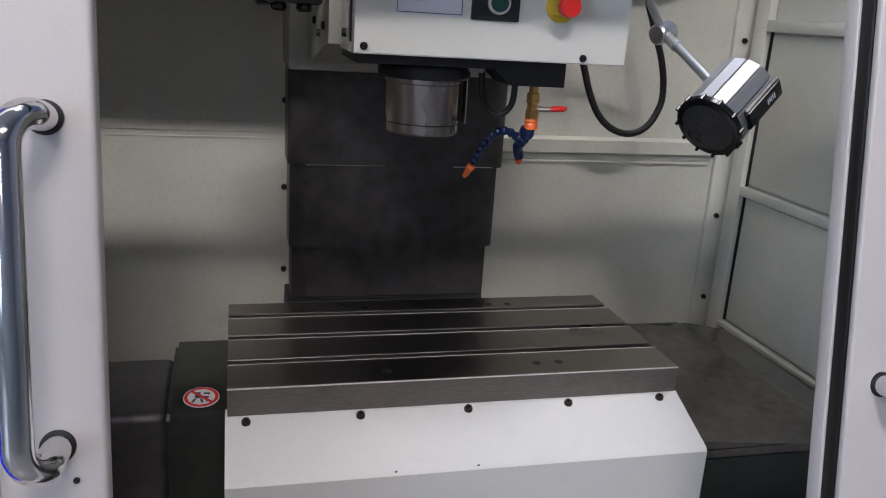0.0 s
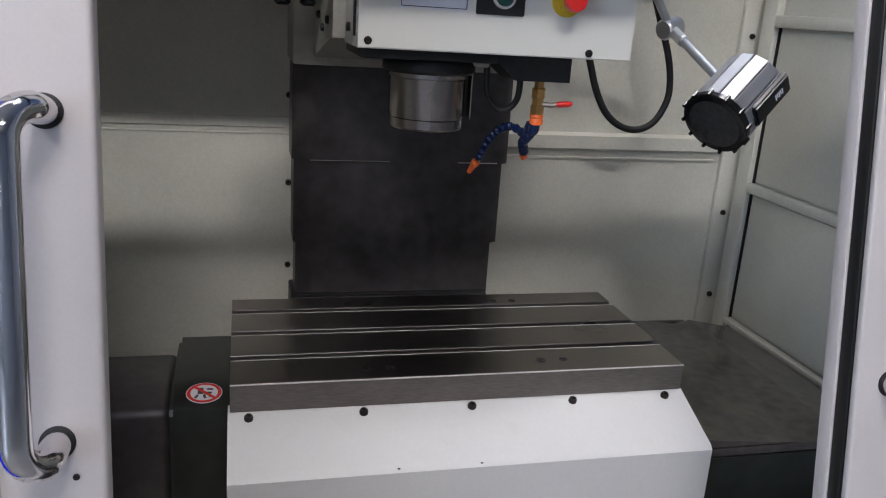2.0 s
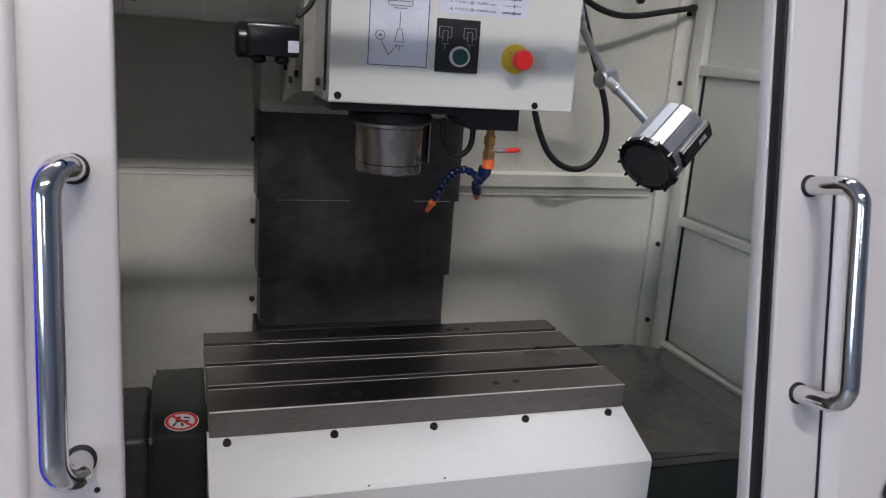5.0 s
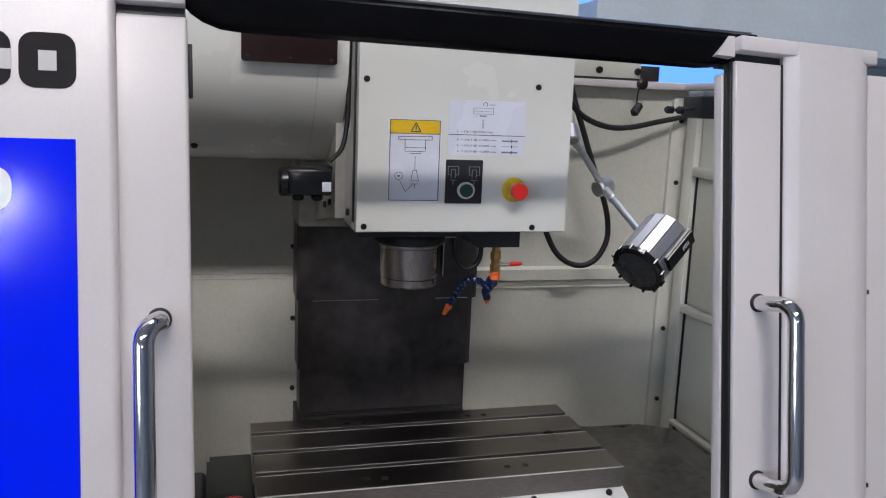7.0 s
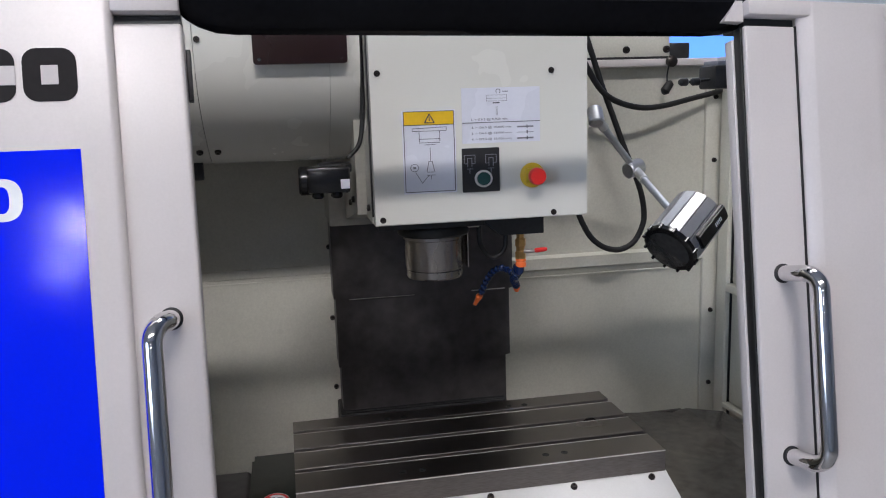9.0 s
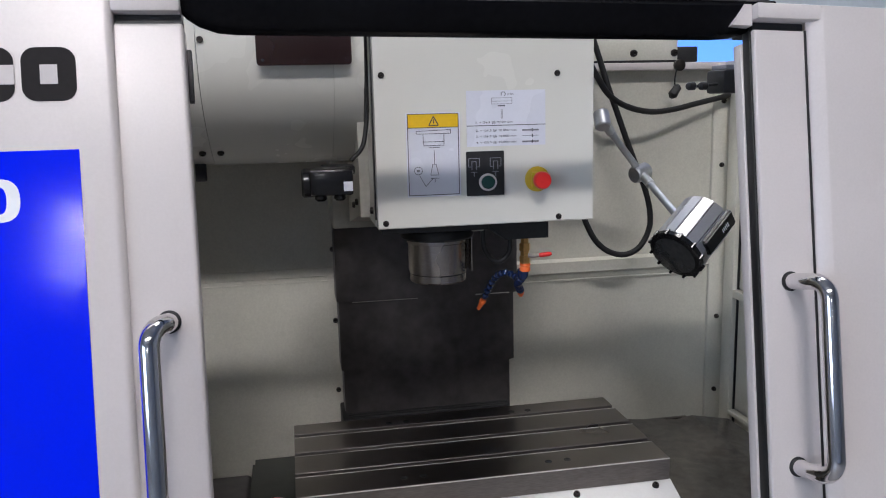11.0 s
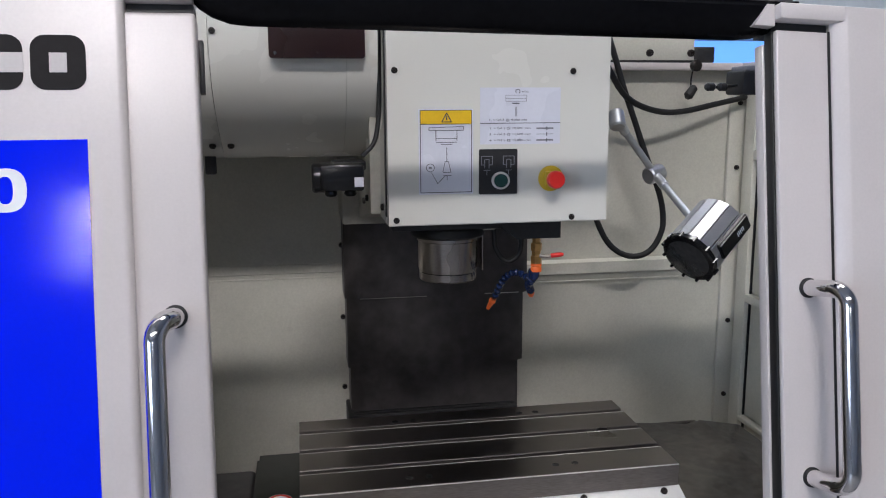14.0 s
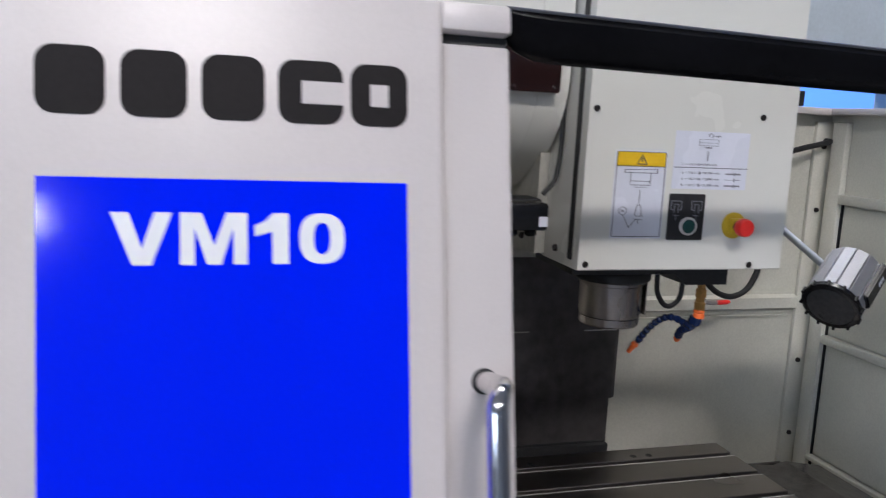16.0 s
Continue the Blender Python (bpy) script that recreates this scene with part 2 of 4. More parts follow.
def bolt(parent, at, normal, r=0.007, h=0.005, name="bolt"):
    a, n = Vector(at), Vector(normal).normalized()
    bm = lathe([(0, r), (h * 0.6, r), (h, r * 0.8), (h, r * 0.45), (h * 0.5, r * 0.4)], a, a + n, 14)
    return part(name, bm, M_BOLT, parent)


# ---- hall ----
solid("floor", box(-7, 9, -8, 8, -0.1, 0), M_FLOOR, "grey painted workshop floor", "floor", "structure")
solid("ceiling", box(-7, 9, -8, 8, 5.6, 5.7), M_WALL, "pale workshop ceiling", "ceiling", "structure")
solid("wall_south", box(-7, 9, -8.1, -8, 0, 5.6), M_WALL, "pale workshop wall", "wall", "structure")
solid("wall_west", box(-7.1, -7, -8, 8, 0, 5.6), M_WALL, "pale workshop wall", "wall", "structure")
solid("wall_east", box(9, 9.1, -8, 8, 0, 5.6), M_WALL, "pale workshop wall", "wall", "structure")
solid("wall_north", box(-7, 9, 8, 8.1, 0, 5.6), M_WALL, "pale workshop wall", "wall", "structure")
win = thing("window_1", "large bright window in the workshop wall", "window")
tagged(win, kind="structure")
part("pane", box(-6.99, -6.96, -7.2, -2.4, 1.0, 3.8), M_PANE, win)
for yy in (-7.2, -5.6, -4.0, -2.4):
    part("window_frame", box(-6.99, -6.93, yy - 0.04, yy + 0.04, 0.96, 3.84, 0.004), M_WALL, win)
for x, z, r in ((-1.45, 3.87, 0.17), (-1.62, 3.40, 0.10)):
    f = thing("wall_light", "round bright lamp on the workshop wall", "wall light", group="wall lights")
    part("housing", rod((x, -8.0, z), (x, -7.9, z), r + 0.03, 24, 0.01), M_WALL, f)
    part("bulb", rod((x, -7.899, z), (x, -7.88, z), r, 24, 0.005), M_SPOT, f)
solid("backdrop", box(-1, 8.6, 7.3, 7.4, 0.4, 5.2), M_SKYBLUE, "plain glowing blue backdrop far behind the machine", "backdrop", "structure")
# fixtures out of view; the rear two rows are added with the fill lamps
for y in (-2.85, 1.45, 5.0):
    f = thing("unseen_ceiling_light", "long white fluorescent light, out of view under the ceiling", "ceiling light", group="hall lights")
    part("housing", box(-2.4, 2.8, y - 0.30, y + 0.30, 5.06, 5.14, 0.01), M_WALL, f)
    part("diffuser", box(-2.35, 2.75, y - 0.26, y + 0.26, 5.03, 5.058, 0.006), M_TUBE, f)
    for x in (-1.8, 0.2, 2.2):
        part("hanger", rod((x, y, 5.14), (x, y, 5.6), 0.006, 8), M_BLACKM, f)

# ---- enclosure behind the front ----
BACK, RIGHT, RIM = 1.991, 1.462, 1.692
solid("wall_back_inner", box(-0.50, RIGHT + 0.02, BACK, BACK + 0.025, 0.0, RIM), M_INNER, "beige sheet metal rear wall inside the machine", "wall", "structure")
solid("wall_right_inner", box(RIGHT, RIGHT + 0.02, 1.0, BACK, 0.0, RIM), M_INNER, "beige sheet metal side wall inside the machine", "wall", "structure")
solid("wall_left_inner", box(-0.52, -0.50, 1.0, BACK, 0.0, RIM + 0.3), M_INNER, "beige sheet metal side wall inside the machine", "wall", "structure")
solid("chip_pan", box(-0.5, RIGHT, 0.95, BACK, 0.50, 0.55), M_WAY, "dark steel chip pan at the bottom of the machine", "chip pan", "structure")

rail = thing("wall_rail", "beige folded stiffening rail along the rear wall", "wall rail", group="rear wall rails")
part("ledge", prism([(BACK, 1.158), (BACK - 0.022, 1.152), (BACK - 0.022, 1.121), (BACK - 0.006, 1.114), (BACK - 0.006, 1.105), (BACK, 1.105)], 0.77, 1.402), M_INNER, rail)
part("lip", box(0.77, 1.388, BACK - 0.008, BACK, 1.093, 1.098, 0.001), M_INNER, rail)
rail = thing("wall_rail", "beige folded stiffening rail along the rear wall", "wall rail", group="rear wall rails")
part("ledge", prism([(BACK, 1.174), (BACK - 0.004, 1.172), (BACK - 0.004, 1.150), (BACK, 1.148)], -0.49, 0.312), M_INNER, rail)
part("lip", box(-0.49, 0.312, BACK - 0.003, BACK, 1.134, 1.138, 0.001), M_INNER, rail)

strip = thing("corner_strip", "beige bolted corner strip beside the rear wall", "corner strip")
part("strip", box(1.404, RIGHT - 0.002, BACK - 0.014, BACK - 0.001, 0.57, 1.66, 0.003), M_INNER, strip)
for z in (0.733, 0.960, 1.409, 1.59):
    bolt(strip, (1.432, BACK - 0.014, z), (0, -1, 0), 0.007, 0.007)
for z in (0.826, 1.024, 1.222):
    b = thing("wall_screw", "black socket screw in the rear wall", "screw", group="rear wall screws")
    bolt(b, (0.308, BACK, z), (0, -1, 0), 0.007, 0.008)

fr = thing("wall_framing", "beige folded frame with recessed panels on the side wall", "wall framing")
X = RIGHT - 0.002
part("post", box(X - 0.022, X, 1.903, 1.955, 0.56, 1.66, 0.003), M_INNER, fr)
for z0, z1 in ((1.434, 1.462), (1.032, 1.056), (0.68, 0.695)):
    part("crossbar", box(X - 0.024, X, 1.04, 1.903, z0, z1, 0.004), M_INNER, fr)
part("upper_panel", box(X - 0.006, X + 0.0005, 1.06, 1.893, 1.062, 1.428, 0.001), M_INNER, fr)
part("lower_panel", box(X - 0.006, X + 0.0005, 1.06, 1.893, 0.70, 1.026, 0.001), M_INNER, fr)
part("gap_seal", box(X - 0.008, X - 0.001, 1.899, 1.9025, 0.60, 1.434), M_BLACKM, fr, "dark seam beside the post")

rim = thing("top_rim", "white folded rim along the top of the rear and side walls", "rim")
part("rear_rim", box(0.98, RIGHT + 0.01, BACK - 0.05, BACK + 0.03, RIM - 0.014, RIM + 0.006, 0.003), M_PANEL, rim)
part("side_rim", box(RIGHT - 0.05, RIGHT + 0.03, 1.02, BACK - 0.05, RIM - 0.012, RIM + 0.006, 0.003), M_PANEL, rim)

br = thing("rear_bracket", "beige bolted bracket above the rear wall rim", "bracket")
part("plate", box(1.02, 1.278, BACK - 0.035, BACK + 0.03, RIM + 0.008, RIM + 0.075, 0.004), M_INNER, br)
# shade below the bracket plate, drawn as a black strip
part("painted_gap_shade", box(1.02, 1.278, BACK - 0.038, BACK - 0.03, RIM + 0.0065, RIM + 0.013), M_BLACKM, br)
for x in (1.147, 1.266):
    bolt(br, (x, BACK - 0.035, 1.724), (0, -1, 0), 0.010, 0.010)
part("dark_block", box(1.282, 1.345, BACK - 0.02, BACK + 0.02, RIM + 0.008, RIM + 0.05, 0.003), M_BLACKM, br)

plug = thing("hanging_plug", "dark plug hung on a thin cord from a round knob", "plug")
part("knob", lathe([(0, 0.012), (0.004, 0.016), (0.012, 0.016), (0.016, 0.010)], (1.272, BACK - 0.05, 1.690), (1.272, BACK - 0.07, 1.690), 20), M_BOLT, plug)
part("cord", tube([(1.263, 1.928, 1.69), (1.258, 1.93, 1.655), (1.258, 1.93, 1.628)], 0.0022, 8), M_BLACKM, plug)
part("weight", lathe([(0, 0.004), (0.006, 0.011), (0.034, 0.013), (0.042, 0.006)], (1.268, 1.925, 1.636), (1.242, 1.92, 1.602), 16), M_RUBBER, plug)

con = thing("door_switch", "black door interlock switch with ribbed plunger", "door switch")
part("block", box(0.938, 1.035, 1.105, 1.165, 1.604, 1.644, 0.005), M_BLACKM, con)
part("flange", box(0.945, 1.030, 1.110, 1.160, 1.644, 1.652, 0.002), M_GREYINK, con)
part("carrier", box(1.035, 1.462, 1.125, 1.145, 1.605, 1.635, 0.003), M_INNER, con)
part("pin", rod((0.938, 1.125, 1.620), (0.882, 1.125, 1.616), 0.0025, 8), M_BLACKM, con)
for k in range(2):
    part("ferrule", lathe([(0, 0.004), (0.003, 0.007), (0.013, 0.007), (0.017, 0.004)], (0.920 - 0.022 * k, 1.125, 1.6175), (0.80, 1.125, 1.616), 14), M_BLACKM, con)
solid("limit_block", box(1.405, 1.45, 1.30, 1.36, RIM + 0.008, RIM + 0.05, 0.003), M_BLACKM, "small black block on the side wall rim", "block")

# ---- column, way cover, head ----
col = thing("column_way_cover", "dark telescopic steel way cover on the column", "way cover")
for x0, x1, y, z0, z1 in ((0.320, 0.776, 1.884, 0.60, 0.925), (0.314, 0.787, 1.878, 0.910, 1.110), (0.309, 0.796, 1.872, 1.098, 1.340)):
    prof = [(x0, BACK - 0.004), (x0, y + 0.02), (x0 + 0.006, y + 0.012), (x0 + 0.030, y + 0.004), (x0 + 0.036, y), (x1 - 0.020, y), (x1 - 0.004, y + 0.010), (x1, y + 0.03), (x1, BACK - 0.004)]
    part("section", prism(prof, z0, z1, "xy"), M_COLUMN, col)
part("seam_edge", box(0.675, 0.766, 1.8695, 1.8718, 1.0985, 1.1002), M_EDGE, col, "thin bright seam edge")
part("seam_edge", box(0.348, 0.52, 1.8702, 1.8718, 1.0986, 1.0998), M_CAST, col)
part("wiper", box(0.325, 0.760, 1.875, 1.884, 0.785, 0.793, 0.001), M_RUBBER, col, "thin black rubber wiper")
part("foot", box(0.31, 0.765, 1.862, BACK - 0.004, 0.56, 0.79, 0.004), M_BLACKM, col)

head = thing("milling_head", "beige machine spindle head with sheet metal front cover", "milling head")
part("casting", box(0.303, 0.790, 1.79, BACK - 0.01, 1.305, 1.80, 0.006), M_CAST, head)
part("neck", prism([(1.455, 1.375), (1.50, 1.372), (1.80, 1.320), (1.80, 1.795), (1.455, 1.795)], 0.345, 0.775), M_CAST, head)
part("front_cover", prism([(1.305, 1.372), (1.307, 1.370), (1.46, 1.370), (1.56, 1.392), (1.56, 2.25), (1.305, 2.25)], 0.365, 0.783), M_HEAD, head)
part("lower_flange", box(0.375, 0.585, 1.345, 1.52, 1.354, 1.3695, 0.002), M_BLACKM, head)
part("cover_seam", box(0.3625, 0.3648, 1.33, 1.345, 1.385, 2.2), M_BLACKM, head)
for x, z in ((0.379, 1.381), (0.714, 1.379), (0.379, 1.651), (0.711, 1.650)):
    bolt(head, (x, 1.305, z), (0, -1, 0), 0.0058, 0.003, "cover_screw")
for x, y, z in ((0.365, 1.40, 1.395), (0.345, 1.60, 1.385), (0.345, 1.68, 1.405), (0.345, 1.52, 1.40)):
    bolt(head, (x, y, z), (-1, 0, 0), 0.007, 0.006)
solid("column_housing", box(0.28, 1.10, 2.03, 2.5, 0.0, 2.30, 0.01), M_NEIGHBOUR, "tall beige column housing behind the machine", "housing")

sp = thing("spindle", "turned steel spindle nose under the head", "spindle")
SX, SY = 0.495, 1.42
part("flange", lathe([(0, 0.070), (0.006, 0.074), (0.016, 0.074), (0.02, 0.070)], (SX, SY, 1.352), (SX, SY, 1.30), 48), M_BLACKM, sp)
part("sleeve", lathe([(0, 0.060), (0.004, 0.062), (0.020, 0.062), (0.022, 0.0595), (0.075, 0.0595), (0.083, 0.0575)], (SX, SY, 1.345), (SX, SY, 1.2), 64), M_STEEL, sp)
part("groove", lathe([(0, 0.0560), (0.003, 0.0560)], (SX, SY, 1.2625), (SX, SY, 1.2), 48), M_BLACKM, sp)
part("nose_ring", lathe([(0, 0.0575), (0.013, 0.0575), (0.016, 0.055), (0.016, 0.034), (0.004, 0.025)], (SX, SY, 1.2600), (SX, SY, 1.2), 64), M_STEEL, sp)
part("splash_plate", box(0.561, 0.5635, 1.40, 1.46, 1.262, 1.35, 0.0008), M_STEEL, sp)
part("bracket", box(0.545, 0.585, 1.385, 1.43, 1.345, 1.3695, 0.003), M_CAST, sp)

hose = thing("coolant_hose", "short black hose looped under the head", "hose", Matrix.Translation((0.008, 0.008, -0.004)))
part("hose", tube([(0.579, 1.40, 1.362), (0.580, 1.40, 1.335), (0.583, 1.40, 1.308), (0.600, 1.40, 1.284), (0.619, 1.40, 1.283), (0.635, 1.40, 1.303), (0.637, 1.40, 1.350)], 0.0052), M_RUBBER, hose)

man = thing("coolant_manifold", "black coolant block with brass valves and jointed blue nozzles", "coolant manifold", Matrix.Translation((0.009, 0.010, -0.009)))
part("block", prism([(0.574, 1.3785), (0.574, 1.371), (0.614, 1.338), (0.703, 1.338), (0.703, 1.3785)], 1.352, 1.44, "xz"), M_BLACKM, man)
for X0, Y0 in ((0.658, 1.366),):
    v = part("valve", lathe([(0, 0.0085), (0.010, 0.0085), (0.012, 0.0115), (0.026, 0.0115), (0.028, 0.0095), (0.036, 0.0095), (0.038, 0.0115), (0.052, 0.0115), (0.053, 0.009)], (X0, Y0, 1.338), (X0, Y0, 1.0), 6), M_BRASS, man, "brass valve body")
    part("collar", lathe([(0, 0.0105), (0.005, 0.0112), (0.007, 0.0095), (0.010, 0.0112), (0.017, 0.0105)], (X0, Y0, 1.286), (X0, Y0, 1.0), 18), M_ORANGE, v, "orange plastic collar")
lev = part("lever", tube([(0.660, 1.350, 1.304), (0.672, 1.345, 1.303), (0.684, 1.343, 1.305)], [0.0045, 0.004, 0.0038], 10, 0), M_STEEL, man, "red-gripped valve lever")
part("grip", lathe([(0, 0.0035), (0.004, 0.0048), (0.020, 0.0048), (0.026, 0.003)], (0.680, 1.343, 1.3045), (0.712, 1.340, 1.307), 12), M_RED, lev)


def jointed(parent, pts, r):
    path = smooth_path(pts, 10)
    gone, last = 0.0, path[0]
    for a, b in zip(path, path[1:]):
        gone += (b - a).length
        if gone >= 0.0125:
            d = (b - last).normalized()
            part("segment", lathe([(0, r * 0.6), (0.003, r * 0.95), (0.007, r), (0.010, r * 0.78), (0.0135, r * 0.72), (0.0145, r * 0.6)], last, last + d, 14), M_NAVY, parent)
            last, gone = b.copy(), 0.0


arm1 = part("nozzle_arm", lathe([(0, 0.009), (0.010, 0.0095), (0.016, 0.007)], (0.656, 1.366, 1.270), (0.654, 1.37, 1.24), 14), M_NAVY, man, "navy jointed plastic coolant arm")
jointed(arm1, [(0.656, 1.366, 1.262), (0.652, 1.385, 1.245), (0.656, 1.415, 1.232), (0.668, 1.442, 1.216), (0.674, 1.455, 1.205)], 0.0088)
part("nozzle", lathe([(0, 0.007), (0.006, 0.0075), (0.014, 0.0045)], (0.674, 1.455, 1.207), (0.677, 1.465, 1.19), 14), M_ORANGE, arm1, "orange nozzle tip")
arm2 = part("nozzle_arm", lathe([(0, 0.009), (0.010, 0.0095), (0.016, 0.007)], (0.653, 1.372, 1.270), (0.648, 1.38, 1.24), 14), M_NAVY, man, "navy jointed plastic coolant arm")
jointed(arm2, [(0.653, 1.372, 1.262), (0.650, 1.386, 1.249), (0.643, 1.404, 1.254), (0.631, 1.42, 1.258), (0.618, 1.44, 1.247), (0.609, 1.465, 1.222), (0.603, 1.485, 1.194), (0.600, 1.495, 1.181)], 0.0078)
part("nozzle", lathe([(0, 0.0065), (0.006, 0.008), (0.010, 0.0062), (0.028, 0.0042)], (0.601, 1.494, 1.184), (0.589, 1.508, 1.155), 14), M_ORANGE, arm2, "orange nozzle tip")

# ---- things on the head's front ----
FY = 1.305


def sheet(x0, x1, z0, z1, y, t, r=0.0):
    return prism(round_rect(x0, x1, z0, z1, r, 4) if r else [(x0, z0), (x1, z0), (x1, z1), (x0, z1)], y - t, y, "xz")


def line(a, b, w, y, parent, m=None, name="line"):
    a, b = Vector((a[0], 0, a[1])), Vector((b[0], 0, b[1]))
    s = (b - a).normalized().cross(Vector((0, 1, 0))) * w / 2
    return part(name, prism([(p.x, p.z) for p in (a - s, b - s, b + s, a + s)], y - 0.0006, y, "xz"), m or M_INK, parent, smooth=False)


def fitted(x0, z0, x1, z1, u0, w0, u1, w1):
    """A drawing laid out in x0..x1, z0..z1 is stretched to u0..u1, w0..w1."""
    a, c = (u1 - u0) / (x1 - x0), (w1 - w0) / (z1 - z0)
    return Matrix.Translation((u0 - a * x0, 0, w0 - c * z0)) @ Matrix.Diagonal((a, 1, c, 1))


wl = thing("warning_label", "white tool loading label with yellow warning band", "label", fitted(0.421, 1.429, 0.517, 1.587, 0.4212, 1.4278, 0.5224, 1.5823))
part("film", sheet(0.421, 0.517, 1.429, 1.587, FY, 0.0008), M_DECAL, wl)
part("yellow_band", sheet(0.4245, 0.5135, 1.560, 1.5845, FY - 0.0008, 0.0006), M_DECALY, wl)
y = FY - 0.0012
for a, b in (((0.424, 1.4325), (0.514, 1.4325)), ((0.424, 1.585), (0.514, 1.585)), ((0.424, 1.4325), (0.424, 1.585)), ((0.514, 1.4325), (0.514, 1.585)), ((0.424, 1.5595), (0.514, 1.5595))):
    line(a, b, 0.0012, y, wl)
y = FY - 0.0015
for a, b in (((0.4615, 1.5635), (0.4785, 1.5635)), ((0.4615, 1.5635), (0.470, 1.580)), ((0.4785, 1.5635), (0.470, 1.580)), ((0.470, 1.567), (0.470, 1.575))):
    line(a, b, 0.0018, y, wl)
for a, b in (((0.439, 1.553), (0.500, 1.555)), ((0.439, 1.548), (0.500, 1.548)), ((0.439, 1.548), (0.439, 1.553)), ((0.500, 1.548), (0.500, 1.555)), ((0.451, 1.548), (0.451, 1.528)), ((0.488, 1.548), (0.488, 1.528)), ((0.451, 1.533), (0.488, 1.533)), ((0.451, 1.526), (0.488, 1.526)), ((0.460, 1.522), (0.480, 1.522)),
             ((0.470, 1.517), (0.470, 1.491)), ((0.466, 1.490), (0.474, 1.490)), ((0.467, 1.490), (0.463, 1.471)), ((0.473, 1.490), (0.477, 1.471)), ((0.463, 1.470), (0.478, 1.470)), ((0.463, 1.464), (0.478, 1.464)), ((0.4705, 1.464), (0.4705, 1.456)),
             ((0.443, 1.470), (0.454, 1.449)), ((0.454, 1.449), (0.467, 1.464))):
    line(a, b, 0.0009, y, wl)
ring = [(0.441 + 0.0075 * math.cos(k * math.pi / 4), 1.479 + 0.0075 * math.sin(k * math.pi / 4)) for k in range(9)]
for a, b in zip(ring, ring[1:]):
    line(a, b, 0.0009, y, wl)
line((0.4385, 1.479), (0.4435, 1.479), 0.004, y, wl, M_GREYINK)

sl = thing("speed_label", "white spindle speed label with small print", "label", fitted(0.534, 1.519, 0.681, 1.622, 0.5352, 1.5178, 0.6876, 1.6205))
part("film", sheet(0.534, 0.681, 1.519, 1.622, FY, 0.0008), M_DECAL, sl)
line((0.534, 1.5575), (0.681, 1.5575), 0.0012, y, sl)
for a, b in (((0.580, 1.608), (0.618, 1.608)), ((0.580, 1.597), (0.618, 1.597)), ((0.580, 1.602), (0.618, 1.602)), ((0.580, 1.608), (0.580, 1.597)), ((0.618, 1.608), (0.618, 1.597)), ((0.600, 1.587), (0.600, 1.570)), ((0.598, 1.587), (0.598, 1.570))):
    line(a, b, 0.0007, y, sl, M_GREYINK)
line((0.592, 1.5935), (0.605, 1.5935), 0.002, y, sl)
for zz in (1.5475, 1.537, 1.526):
    line((0.637, zz), (0.668, zz), 0.003 if zz != 1.537 else 0.001, y, sl, M_GREYINK)
    line((0.656, zz + 0.003), (0.656, zz - 0.003), 0.002, y, sl)
lettering("1. = G6.3 @ 8,000 min", 0.551, 0.619, 1.5605, sl, M_INK, FY - 0.0009, 0.0050)
lettering("2. = G6.3 @ 10,000 min", 0.551, 0.626, 1.5455, sl, M_INK, FY - 0.0009, 0.0050)
lettering("3. = G6.3 @ 12,000 min", 0.551, 0.626, 1.5345, sl, M_INK, FY - 0.0009, 0.0050)
lettering("4. = G2.5 @ 15,000 min", 0.551, 0.626, 1.5235, sl, M_INK, FY - 0.0009, 0.0050)
lettering("min", 0.610, 0.621, 1.613, sl, M_INK, FY - 0.0009, 0.0035)
arc = [(0.602 + 0.004 * math.cos(k * 0.7 - 1), 1.615 + 0.004 * math.sin(k * 0.7 - 1)) for k in range(8)]
for a, b in zip(arc, arc[1:]):
    line(a, b, 0.001, y, sl)

bp = thing("clamp_button_panel", "black panel with ringed tool clamp push button", "button panel", fitted(0.531, 1.429, 0.601, 1.513, 0.5332, 1.4258, 0.6058, 1.509))
part("plate", sheet(0.531, 0.601, 1.429, 1.513, FY, 0.003, 0.002), M_BLACKM, bp)
y = FY - 0.003
for x in (0.545, 0.585):
    for a, b in (((x - 0.010, 1.500), (x + 0.010, 1.500)), ((x - 0.010, 1.500), (x - 0.010, 1.484)), ((x + 0.010, 1.500), (x + 0.010, 1.484)), ((x - 0.010, 1.484), (x - 0.004, 1.484)), ((x + 0.010, 1.484), (x + 0.004, 1.484)), ((x - 0.004, 1.494), (x + 0.004, 1.494)), ((x - 0.004, 1.494), (x - 0.004, 1.478)), ((x + 0.004, 1.494), (x + 0.004, 1.478)), ((x - 0.006, 1.474), (x + 0.006, 1.474)), ((x, 1.474), (x, 1.465))):
        line(a, b, 0.0011, y, bp, M_GREYINK)
# bezel takes the pale edge colour in place of a chrome reflection
part("bezel", lathe([(0, 0.0165), (0.004, 0.0165), (0.006, 0.0155), (0.006, 0.0135), (0.002, 0.013)], (0.570, FY - 0.003, 1.4545), (0.570, 0, 1.4545), 36), M_EDGE, bp, "metal bezel with its shine in the colour")
part("button", lathe([(0, 0.0125), (0.0045, 0.0125), (0.006, 0.011)], (0.570, FY - 0.004, 1.4545), (0.570, 0, 1.4545), 30), M_GREEN_LENS, bp, "dark green push button")

es = thing("emergency_stop", "red mushroom emergency stop on yellow base", "emergency stop", Matrix.Translation((0.004, 0, -0.004)))
part("base", lathe([(0, 0.024), (0.003, 0.024), (0.004, 0.0225)], (0.667, FY, 1.457), (0.667, 0, 1.457), 40), M_YELLOW, es)
part("collar", box(0.654, 0.684, FY - 0.016, FY - 0.004, 1.443, 1.471, 0.002), M_YELLOW, es)
